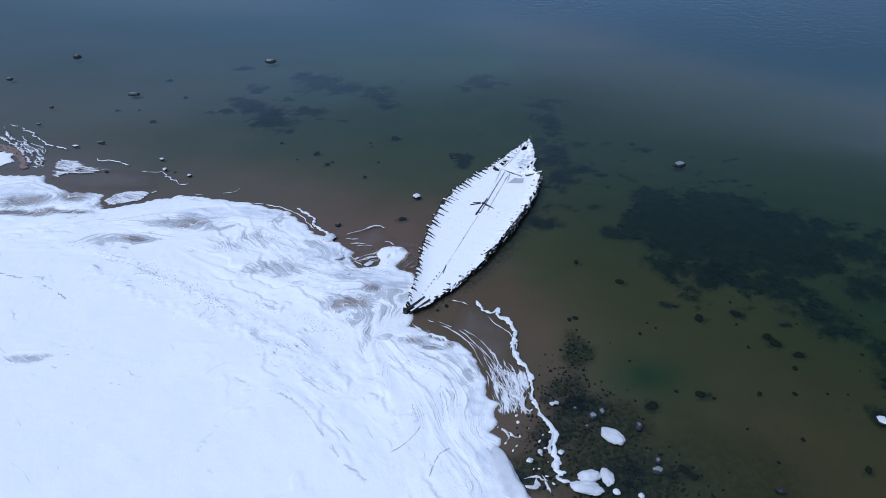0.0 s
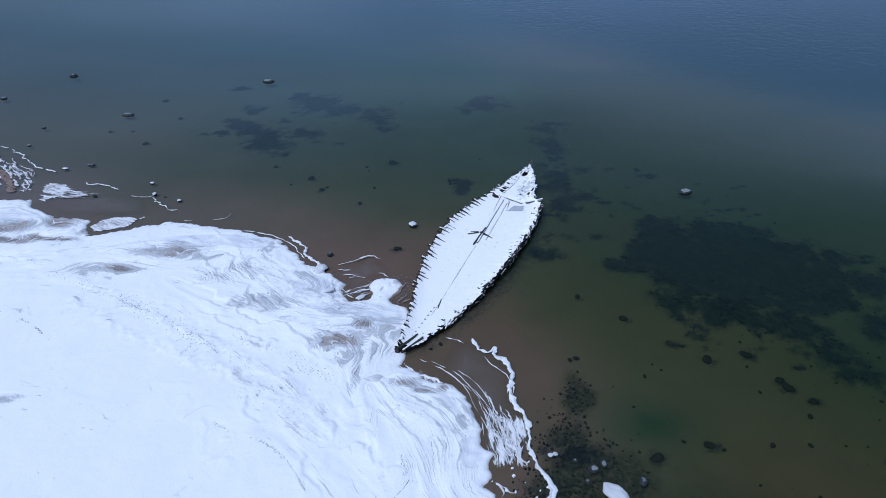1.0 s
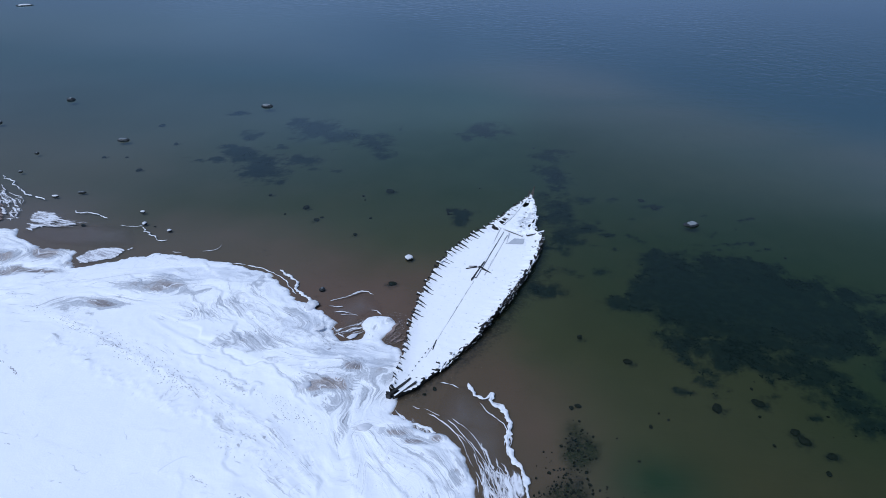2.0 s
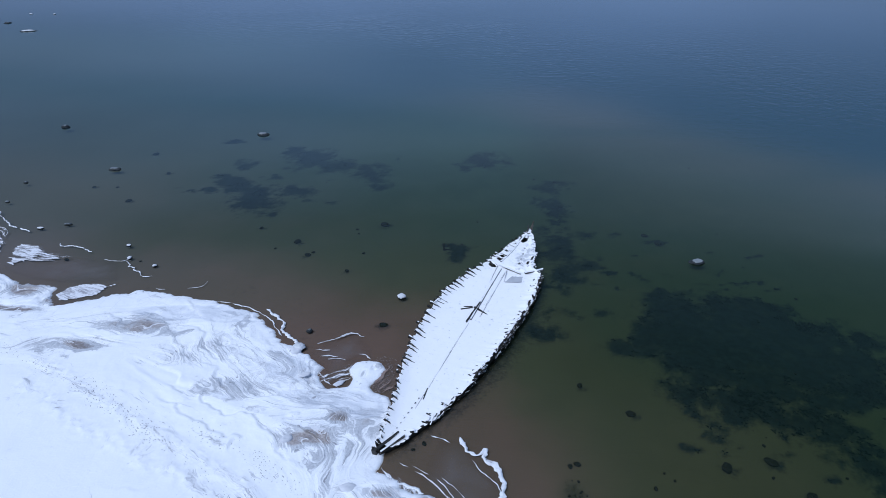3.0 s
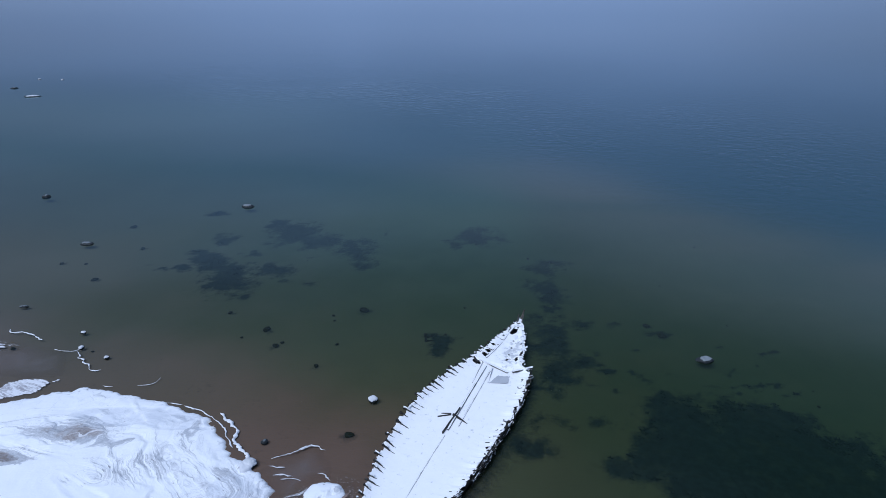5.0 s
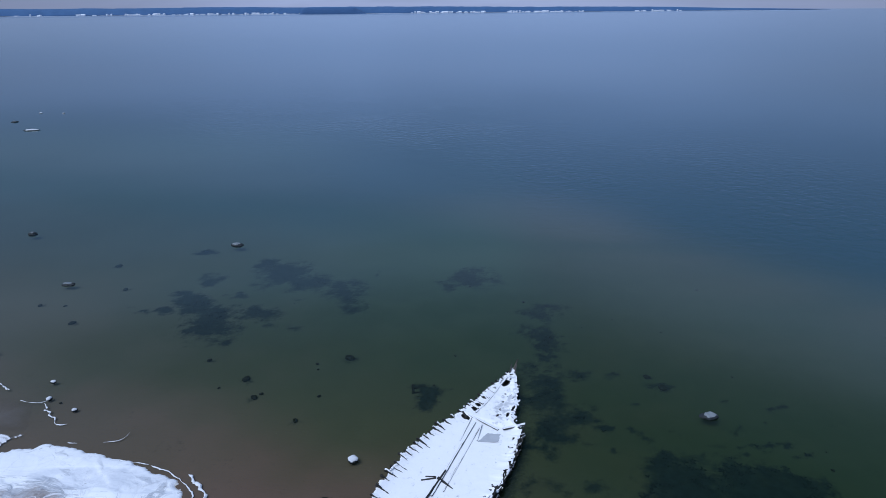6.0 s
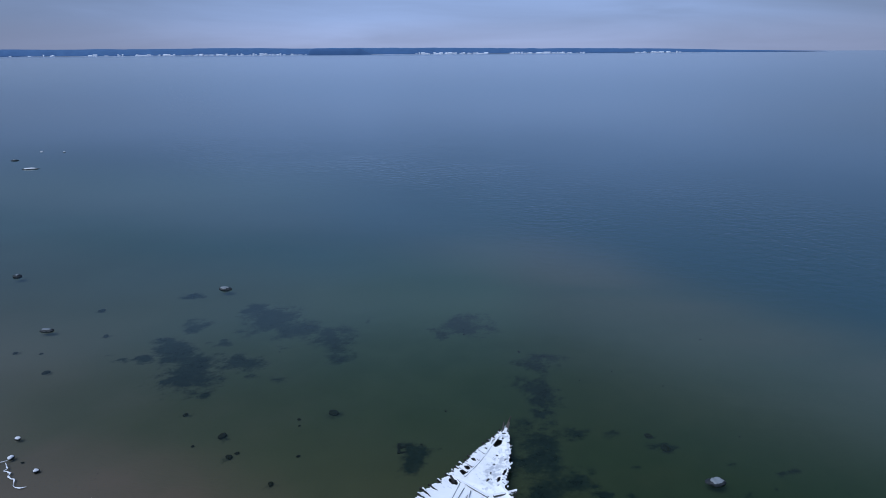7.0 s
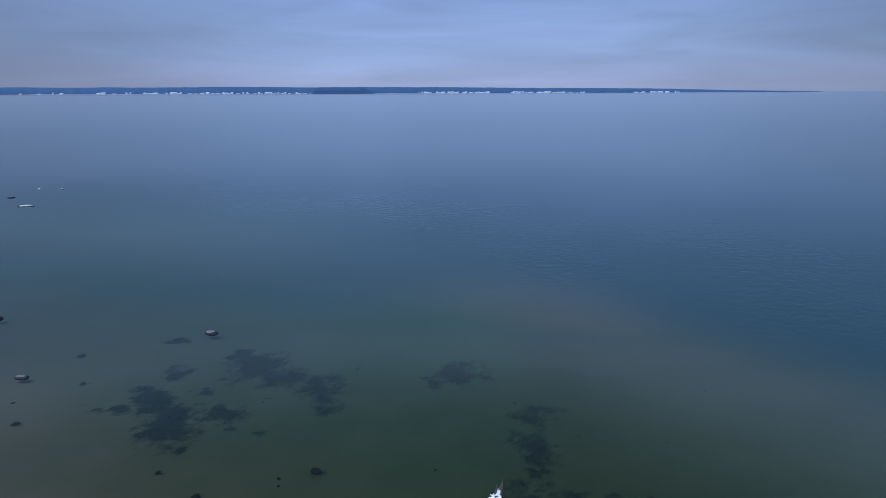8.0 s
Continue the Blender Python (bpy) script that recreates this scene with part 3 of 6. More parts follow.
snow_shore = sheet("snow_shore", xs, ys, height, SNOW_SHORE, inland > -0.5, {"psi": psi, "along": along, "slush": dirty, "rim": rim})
tagged(snow_shore, "wind-packed white snow and swirled slush on beach", "snow", kind="structure")

# weed beds: middle and half widths
WEED_WEST = [(-26.6, 77.4, 2.4, 3.0, 1.5), (-31.8, 84.3, 2.0, 1.6, 1.7), (-29.0, 81.2, 1.6, 2.0, 1.2), (-31.6, 90.2, 1.4, 1.5, 1.5),
             (-21.9, 80.8, 2.4, 1.2, 1.1), (-19.0, 78.0, 0.8, 0.7, 1.0), (-35.8, 79.8, 0.9, 0.6, 1.4), (-33.1, 80.6, 1.0, 0.8, 1.4), (-36.3, 99.3, 2.0, 0.9, 1.1), (-23.8, 74.3, 1.0, 1.0, 1.1),
             (-22.4, 92.6, 3.0, 3.4, 1.4), (-25.8, 95.6, 2.0, 1.5, 1.1), (-18.6, 90.2, 2.4, 2.2, 1.3), (-13.0, 88.3, 2.6, 2.4, 1.1),
             (-9.9, 82.8, 1.8, 1.2, 1.1), (-11.6, 85.6, 1.4, 1.4, 1.0), (-10.2, 94.3, 0.6, 0.6), (0.6, 90.5, 1.8, 1.1, 1.0), (3.2, 93.4, 3.0, 2.4, 1.3)]
WEED_BOW = [(0.0, 65.6, 1.15, 1.5, 1.6), (12.5, 83.4, 2.0, 1.5, 1.35), (11.3, 79.0, 2.2, 1.4, 1.3), (11.3, 76.4, 2.1, 1.3, 1.1), (15.4, 71.5, 1.3, 0.7),
            (11.4, 69.4, 2.0, 1.9, 1.1), (12.3, 63.6, 2.2, 1.5, 1.2), (11.2, 61.2, 2.2, 1.3, 1.2), (15.0, 65.9, 0.8, 0.7), (9.3, 55.0, 1.6, 0.8, 1.0),
            (8.7, 52.0, 1.8, 1.2, 1.1), (14.1, 55.5, 0.8, 0.5, 1.1), (11.3, 66.2, 2.4, 1.5, 1.1), (18.6, 71.1, 0.6, 0.5), (22.6, 69.2, 0.7, 0.5)]
rng = random.Random(61)
WEED_BOW += [(np.interp(y, [51, 62, 70, 84], [9.5, 11.8, 11.5, 12.2]) + rng.gauss(0.4, 1.3), y, rng.uniform(0.8, 2.0), rng.uniform(0.3, 0.7), rng.uniform(0.7, 1.0)) for y in np.linspace(59, 85, 22)]
WEED_WEST += [(rng.gauss(-22, 7), rng.gauss(84, 5), rng.uniform(0.4, 1.0), rng.uniform(0.3, 0.5), rng.uniform(0.7, 0.95)) for _ in range(16)]
WEED_WEST, WEED_BOW = ([(x, y, 1.45 * rx, 1.45 * ry, *k) for x, y, rx, ry, *k in rows] for rows in (WEED_WEST, WEED_BOW))
WEED_EAST = [(15.0, 50.9, 1.7, 1.4, 1.5), (18.1, 52.7, 2.5, 3.4, 1.6), (20.4, 57.6, 2.2, 2.6, 1.5), (21.6, 52.0, 3.9, 7.2, 1.9), (25.9, 51.6, 4.4, 7.8, 1.9),
             (29.9, 51.6, 3.8, 7.0, 1.9), (33.2, 49.4, 3.6, 5.0, 1.5), (37.3, 49.2, 3.4, 3.6, 1.12), (41.5, 49.2, 3.6, 3.6, 1.08), (18.8, 44.4, 1.7, 1.9, 1.3),
             (22.1, 44.0, 2.8, 2.0, 1.35), (25.6, 43.2, 3.0, 2.2, 1.35), (29.2, 41.4, 2.8, 2.4, 1.35), (31.2, 38.0, 2.6, 2.4, 1.25), (32.2, 34.9, 2.2, 2.4, 1.2),
             (32.0, 31.3, 1.8, 2.2, 1.15), (24.2, 40.7, 0.7, 0.8, 1.1)]
WEED_EAST += [(26.0, 37.4, 0.7, 0.5, 1.1), (35.6, 42.6, 2.6, 2.0, 1.1), (38.5, 45.4, 4.0, 1.0, 1.0), (33.8, 45.6, 2.6, 1.4, 1.15), (29.0, 28.3, 1.3, 1.4, 1.05), (22.0, 46.8, 4.2, 1.8, 1.5), (26.0, 46.4, 4.2, 1.8, 1.5), (30.2, 45.4, 3.6, 2.0, 1.4), (28.5, 56.4, 3.6, 3.0, 1.5), (32.8, 53.4, 3.2, 2.6, 1.3),
              (31.0, 57.2, 2.4, 1.6, 1.15), (34.6, 54.8, 2.6, 1.8, 1.15), (37.4, 52.6, 2.8, 2.0, 1.1), (20.2, 44.9, 1.6, 1.4, 1.2)]
rng = random.Random(62)
for count, x0, x1, y0, y1 in ((26, 14, 33, 59, 67), (22, 17, 30, 39, 43.5), (16, 33, 45, 42, 48)):
    WEED_EAST += [(rng.uniform(x0, x1), rng.uniform(y0, y1), rng.uniform(0.4, 1.0), rng.uniform(0.25, 0.5), rng.uniform(0.85, 1.15)) for _ in range(count)]
# the larger sunken stones: place and half width
SUNK = [(14.2, 42.7, 0.4), (19.7, 38.1, 0.5), (22.9, 38.8, 0.5), (24.4, 36.2, 0.4), (24.7, 35.5, 0.5), (26.0, 34.2, 0.4),
        (25.1, 32.8, 0.25), (17.3, 30.0, 0.4), (21.5, 30.2, 0.25), (24.0, 30.3, 0.22), (13.6, 28.8, 0.5), (9.1, 37.5, 0.24), (9.6, 37.7, 0.28),
        (-17.7, 67.1, 0.5), (-15.8, 64.2, 0.4), (-15.3, 64.8, 0.25), (-10.9, 61.2, 0.3), (-5.8, 52.2, 0.45), (-22.8, 70.1, 0.3), (-8.5, 71.8, 0.6)]
SUNK += [(-42.3, 76.6, 0.45), (-49.2, 80.6, 0.35), (-46.0, 80.7, 0.25), (22.6, 69.2, 0.6), (21.5, 71.0, 0.4), (25.9, 24.2, 0.3), (14.4, 23.8, 0.4),
         (14.9, 23.3, 0.3), (-0.9, 38.8, 0.22), (-1.6, 38.2, 0.18), (10.8, 45.5, 0.3), (-41.2, 61.7, 0.3), (-46.8, 93.3, 0.5), (-41.4, 85.9, 0.4)]
WEED_NEAR = [(9.2, 34.1, 0.8, 1.3, 0.95), (8.0, 31.2, 1.2, 1.4, 0.9), (7.2, 28.9, 1.2, 1.3, 0.9), (9.2, 28.9, 2.0, 1.2, 0.95), (9.6, 26.2, 2.4, 1.6, 1.0),
             (10.4, 23.4, 2.8, 1.5, 1.1), (6.0, 25.6, 1.5, 1.4, 0.85), (4.8, 22.8, 1.4, 1.2, 0.9), (14.0, 23.6, 0.8, 0.4, 1.0), (11.6, 21.4, 3.0, 1.4, 1.0)]


def weed_at(x, y):
    wx, wy = x + 1.7 * fbm(x / 2.4, y / 2.4, 31, 4), y + 1.5 * fbm(x / 2.4, y / 2.4, 37, 4)
    return np.maximum.reduce([k * blot(wx, wy, rows, 1.5) for k, rows in ((1, WEED_WEST), (1, WEED_BOW), (1, WEED_EAST), (0.72, WEED_NEAR))])


def weed_growth(x, y, beds):
    """How thick the weed grows: the beds, broken up by clumps and bare gaps."""
    return beds + 1.25 * fbm(x / 2.4, y / 2.2, 83, 6, 0.76) * np.clip(0.3 + 1.3 * beds, 0.3, 1) - 0.05


def depth_at(out):
    """Water depth at a distance out from the shoreline."""
    return np.interp(out, [0, 3, 12, 30, 70, 150, 400, 3000], [0.06, 0.16, 0.38, 0.7, 1.1, 1.9, 4.5, 7.0])


xs, ys = axis(-78, 62, 0.4, -3900, 3900), axis(6, 118, 0.4, -1500, 3150)
gx, gy = np.meshgrid(xs, ys)
out = -shore_distance(gx, gy, SHORE)
weeds_and_shade = weed_at(gx, gy)
lump = 0.08 * fbm(gx / 1.3, gy / 1.3, 41, 3)
# the wreck's shade and reflection along its starboard planking, painted as weed cover
shade_line = [(-2.9, 38.6), (0.7, 42.4), (4.1, 47.2), (7.0, 53.4), (8.0, 57.8), (8.4, 60.5)]
gap = line_gap(gx, gy, shade_line)
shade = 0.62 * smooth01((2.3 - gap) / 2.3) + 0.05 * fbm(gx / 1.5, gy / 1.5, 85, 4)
beds, weeds_and_shade = weeds_and_shade, np.maximum(weed_growth(gx, gy, weeds_and_shade), shade)
# weed clings round the foot of the larger sunken stones
skirt = blot(gx + 0.5 * fbm(gx / 0.9, gy / 0.9, 87, 3), gy + 0.5 * fbm(gx / 0.9, gy / 0.9, 89, 3), [(x + 0.15, y - 0.1, 1.3 * r + 0.1, 1.0 * r + 0.1, 0.72) for x, y, r in SUNK if r >= 0.3], 1.2)
weeds_and_shade = np.maximum(weeds_and_shade, skirt)
bed = np.where(out > 0, -depth_at(out), np.minimum(0.05, -0.06 - 0.02 * out)) + np.clip(out, 0, 1) * (0.05 * fbm(gx / 4, gy / 4, 43, 3)) * np.exp(-np.maximum(0, out - 60) / 50)
bed = np.minimum(bed + beds * (0.05 + lump) * (out > 2), np.where(out > 1, -0.05, 0.08))
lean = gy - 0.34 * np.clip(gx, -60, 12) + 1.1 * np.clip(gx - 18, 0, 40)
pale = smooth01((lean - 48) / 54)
ground = sheet("ground", xs, ys, bed, SEABED, None, {"weed": weeds_and_shade, "pale": pale, "algae": np.maximum.reduce([0.62 * np.exp(-((gx - 24) / 18) ** 4 - ((gy - 62) / 17) ** 4), 0.75 * np.exp(-((gx - 35) / 6.5) ** 2 - ((gy - 40) / 6) ** 2), 0.62 * np.exp(-((gx + 8) / 32) ** 4 - ((gy - 80) / 17) ** 4), 1.05 * np.exp(-((gx - 13.8) / 3.4) ** 2 - ((gy - 31.6) / 2.2) ** 2)]),
    # moss beds; the last, widest ellipse darkens the whole near bed
    "moss": smooth01(blot(gx + 1.2 * fbm(gx / 1.8, gy / 1.8, 33, 4), gy + 1.2 * fbm(gx / 1.8, gy / 1.8, 35, 4), [(9.1, 33.8, 1.2, 1.8, 0.95), (8.0, 30.0, 1.6, 1.8, 0.9), (9.6, 26.8, 3.6, 2.6), (10.6, 23.2, 4.2, 2.4), (5.2, 23.4, 2.0, 1.6, 0.9), (6.0, 26.0, 1.4, 1.2, 0.7), (10.5, 19.0, 4.0, 2.5), (14.0, 22.0, 9.0, 6.0, 0.58)]))})
tagged(ground, "brown sand seabed with dark weed under shallow water", "seabed", kind="structure")

xs, ys = axis(-78, 62, 1.0, -3900, 3900), axis(6, 118, 1.0, -40, 3150)
gx, gy = np.meshgrid(xs, ys)
out = -shore_distance(gx, gy, SHORE)
depth = depth_at(np.maximum(out, 0))
murk = 1 - np.exp(-0.62 * np.maximum(depth - 0.1, 0) * (0.55 + 0.45 * smooth01((out - 45) / 40)))
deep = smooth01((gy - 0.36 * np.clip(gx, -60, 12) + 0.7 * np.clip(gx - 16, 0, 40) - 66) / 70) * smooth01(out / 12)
# a long sand bar that makes the water paler
BAR = [(-160, 158), (-76, 141), (-35, 130), (-1, 115), (17, 105), (30, 94), (44, 82), (62, 70), (95, 52)]
bar = line_gap(gx, gy, BAR)
bar = np.exp(-(bar / np.interp(gx, [0, 45], [23, 13])) ** 2) * (0.22 + 0.78 * smooth01((gx + 25) / 60))
# wind has ruffled the open water past the bar
ruffle = 0.06 + 0.94 * np.exp(-((gx + 5) / 110) ** 4 - ((gy - 172 + 0.65 * gx) / 48) ** 2)
# a paler tongue of teal water along the western shallows
teal = np.exp(-((gx + 105) / 75) ** 4 - ((gy - 160) / 32) ** 2)
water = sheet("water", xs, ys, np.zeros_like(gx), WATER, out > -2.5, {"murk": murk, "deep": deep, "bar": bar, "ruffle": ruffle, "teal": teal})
tagged(water, "calm greenish grey sea water with faint ripples", "water", kind="structure")

# ---- far shore ----
def far_shore_line(x):
    """How far ahead the opposite coast lies at x."""
    return 2300 + 0.19 * (x + 900)


def far_coast():
    rng = random.Random(4)
    xs = np.arange(-2500, 1330, 6.0)
    fade = np.interp(xs, [-2500, -900, 0, 700, 1000, 1325], [1.0, 1.0, 0.85, 0.62, 0.32, 0.12])
    top = fade * (25 + 2.5 * fbm(xs / 150, xs * 0, 51, 3) + 1.2 * fbm(xs / 14, xs * 0, 53, 2))
    verts, faces = [], []
    for i, (x, h) in enumerate(zip(xs, top)):
        y = far_shore_line(x) + 14 * float(fbm(np.array(x / 120), np.array(0.0), 55, 3))
        verts += [(x, y + 12, 1.5), (x, y + 20, h * 0.7), (x, y + 40, h), (x, y + 120, h * 0.98), (x, y + 160, 0)]
    for i in range(len(xs) - 1):
        for k in range(4):
            a = i * 5 + k
            faces.append((a, a + 5, a + 6, a + 1))
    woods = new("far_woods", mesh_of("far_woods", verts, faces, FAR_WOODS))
    tagged(woods, "hazy blue-green line of forest on far coast", "forest", kind="stuff")
    verts, faces = [], []
    for i, x in enumerate(xs):
        y = far_shore_line(x) + 14 * float(fbm(np.array(x / 120), np.array(0.0), 55, 3))
        h = 0.5 + 0.9 * max(0, float(vnoise(np.array(x / 60), np.array(1.0), 57)))
        verts += [(x, y - 25, -0.5), (x, y - 12, 0.4), (x, y + 14, h), (x, y + 30, h)]
    for i in range(len(xs) - 1):
        for k in range(3):
            a = i * 4 + k
            faces.append((a, a + 4, a + 5, a + 1))
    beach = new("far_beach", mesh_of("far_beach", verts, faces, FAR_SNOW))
    tagged(beach, "thin snowy beach along the far coast", "beach", kind="structure")
    # the nearer wooded headland, darker
    verts, faces = [], []
    hx = np.arange(-716, -476, 5.0)
    for x in hx:
        y = far_shore_line(x) - 26
        h = 20.5 * max(0, min(1, (x + 716) / 14, (-481 - x) / 45)) + 0.8 * max(0, min(1, (-481 - x) / 45, (x + 716) / 14)) * float(vnoise(np.array(x / 9), np.array(2.0), 59))
        verts += [(x, y, min(0.0, h) - 0.05), (x, y + 6, h * 0.7), (x, y + 16, h), (x, y + 60, h), (x, y + 75, 0)]
    for i in range(len(hx) - 1):
        for k in range(4):
            a = i * 5 + k
            faces.append((a, a + 5, a + 6, a + 1))
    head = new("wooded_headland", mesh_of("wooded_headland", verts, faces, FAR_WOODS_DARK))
    tagged(head, "dark wooded headland in blue haze on far coast", "headland", kind="stuff")


def far_houses():
    """Small pale houses by the water: one built from walls and a roof, the rest copied."""
    rng = random.Random(4)
    first = new("house")
    tagged(first, "tiny white house with snowy roof by far water", "house", "houses along the far coast")
    walls = [(x, y, z) for z in (0, 2.6) for x, y in ((-3, 0), (3, 0), (3, 7), (-3, 7))]
    part("wall", mesh_of("wall", walls, [(0, 1, 5, 4), (1, 2, 6, 5), (2, 3, 7, 6), (3, 0, 4, 7)], FAR_WALLS, False), first)
    roof = [(-3.3, -0.5, 2.6), (3.3, -0.5, 2.6), (3.3, 7.5, 2.6), (-3.3, 7.5, 2.6), (-3.3, 3.5, 4.4), (3.3, 3.5, 4.4)]
    part("roof", mesh_of("roof", roof, [(0, 1, 5, 4), (2, 3, 4, 5), (0, 4, 3), (1, 2, 5), (0, 3, 2, 1)], FAR_ROOFS, False), first, "snow-covered roof")
    count_done = 0
    for lo, hi, count in ((-1480, -820, 120), (-330, -40, 56), (40, 330, 54), (520, 720, 20), (-1990, -1600, 14), (-820, -720, 6)):
        for _ in range(count):
            x, w = rng.uniform(lo, hi), rng.choice((0.6, 0.8, 1.0, 1.3, 2.2))
            y, h = far_shore_line(x) + rng.uniform(-8, 10), rng.choice((0.4, 0.6, 0.8, 1.1, 1.5))
            if count_done:
                copy_thing(first, Matrix.LocRotScale((x, y, 0.3), Euler((0, 0, rng.uniform(-0.3, 0.3))), (w, 1, h)))
            else:
                first.matrix_world = pose(x, y, 0.3)
            count_done += 1


# distance haze is mixed into the base colours of far woods and beach
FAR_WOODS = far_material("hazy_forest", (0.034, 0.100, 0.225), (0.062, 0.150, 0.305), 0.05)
FAR_WOODS_DARK = far_material("hazy_headland_forest", (0.030, 0.088, 0.205), (0.042, 0.112, 0.245), 0.05)
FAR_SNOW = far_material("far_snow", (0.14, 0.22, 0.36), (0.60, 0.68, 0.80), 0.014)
FAR_ROOFS = far_material("far_roof_snow", (0.62, 0.67, 0.76), (0.85, 0.88, 0.92), 0.05)
FAR_WALLS = far_material("far_house_walls", (0.50, 0.55, 0.64), (0.85, 0.87, 0.90), 0.3)
far_coast()
far_houses()

# ---- the wreck ----
SHIP = pose(-4.0, 37.7, 0, 0, 0, -20.96)
PORT = [(0, 0.15), (2.7, 0.8), (5, 1.5), (7.5, 2.25), (10.2, 3.0), (12.2, 3.4), (14.4, 3.65), (17, 3.75), (19.2, 3.7),
        (21.4, 3.3), (23.8, 2.6), (25.6, 1.95), (28, 1.3), (30, 0.85), (32.2, 0.4), (33.7, 0.0), (35, -0.2)]
STARBOARD = [(0, 0.5), (1.2, 1.3), (3.6, 2.25), (7, 3.15), (11, 3.9), (15, 4.35), (19, 4.6), (22.5, 4.5), (25.9, 4.15),
             (26.3, 3.15), (28.7, 2.6), (31.2, 1.75), (33.7, 0.7), (35, 0.4)]


def beam_at(u, side):
    """Distance of the hull's rim from the middle line, at u from the stern."""
    rows = PORT if side < 0 else STARBOARD
    k = [u - 0.5, u, u + 0.5] if side < 0 else [u - 0.15, u, u + 0.15]
    return float(np.mean(np.interp(k, [r[0] for r in rows], [r[1] for r in rows])))


wreck = new("shipwreck")
wreck.matrix_world = SHIP
tagged(wreck, "broken wooden sailing ship hull filled with snow in shallows", "shipwreck")


def rib_curve(u, side, top, lean, inboard=1.5, steps=7):
    w = beam_at(u, side)
    inboard = min(inboard, w * 0.8 + 0.2)
    pts = []
    for i in range(steps):
        q = i / (steps - 1)
        v = w + lean * q - inboard * (1 - q) ** 1.35
        pts.append(Vector((side * v, u, -0.25 + (top + 0.25) * q ** (0.72 if side < 0 else 1.0))))
    return pts


def snow_level(d):
    """Height of the drift inside the port rim, d inboard of it."""
    return 0.32 + 0.30 * math.exp(-(max(d, 0.0) / 0.6) ** 1.3)


def build_ribs():
    rng = random.Random(11)
    # port: rib heads that show along the drift and end in a jagged row outside it
    u = 0.5
    while u < 33.6:
        w = beam_at(u, -1)
        past = rng.uniform(-0.06, 0.15) + (rng.uniform(0.15, 0.35) if rng.random() < 0.18 else 0)
        length = min(rng.choice((0.30, 0.40, 0.55) if u < 8 else (0.5, 0.7, 0.85, 1.0, 1.1)) * rng.uniform(0.85, 1.15), 0.3 + 0.7 * w)
        lift, skew = rng.uniform(-0.03, 0.06), rng.uniform(-0.16, 0.16)
        if u > 25:
            lift, length, past = lift - 0.04, min(length, 0.6), past * 0.8
        pts = []
        for i in range(7):
            q = i / 6
            d = length * (1 - q) - past * q
            pts.append(Vector((-(w - d), u + skew * (1 - q) + rng.uniform(-0.02, 0.02), snow_level(d) - 0.05 + (0.12 + lift) * q)))
        pts.reverse()
        rib = part("rib", timber("rib", pts, rng.uniform(0.055, 0.10) * (0.85 if u > 25 else 1.0), rng.uniform(0.17, 0.24), DARK_WOOD, (0, 1, 0), 0.035, rng, 0.35), wreck)
        if rng.random() < 0.55:
            first = 0 if rng.random() < 0.4 else 1
            cap = [p + Vector((0, 0.07, 0.085)) for p in pts[first:first + rng.choice((2, 3, 4))]]
            part("snow_cap", timber("snow_cap", cap, rng.uniform(0.10, 0.17), rng.uniform(0.06, 0.11), SNOW, (0, 1, 0), 0.035, rng, 0.5), rib, "white snow lying on the rib")
        u += rng.choice((0.46, 0.54, 0.58, 0.62, 0.66, 0.9)) * rng.uniform(0.92, 1.08)
    u = 0.9
    while u < 33.8:
        tall = (0.30 if u < 9 else 0.68) + rng.uniform(-0.22, 0.24) - (0.3 if u > 26 else 0)
        pts = rib_curve(u, 1, tall, rng.uniform(-0.25, 0.05))
        skew = rng.uniform(-0.25, 0.25)
        pts = [p + Vector((0, skew * i / 6, 0)) for i, p in enumerate(pts)]
        rib = part("rib", timber("rib", pts, rng.uniform(0.11, 0.19), rng.uniform(0.2, 0.3), DARK_WOOD, (0, 1, 0), 0.03, rng, 0.5), wreck)
        if rng.random() < 0.3:
            cap = [p + Vector((-0.10, 0, 0.12)) for p in pts[3:]]
            part("snow_cap", timber("snow_cap", cap, rng.uniform(0.09, 0.16), rng.uniform(0.06, 0.1), SNOW, (0, 1, 0), 0.035, rng, 0.5), rib, "white snow lying on the rib")
        u += rng.uniform(0.58, 0.82)


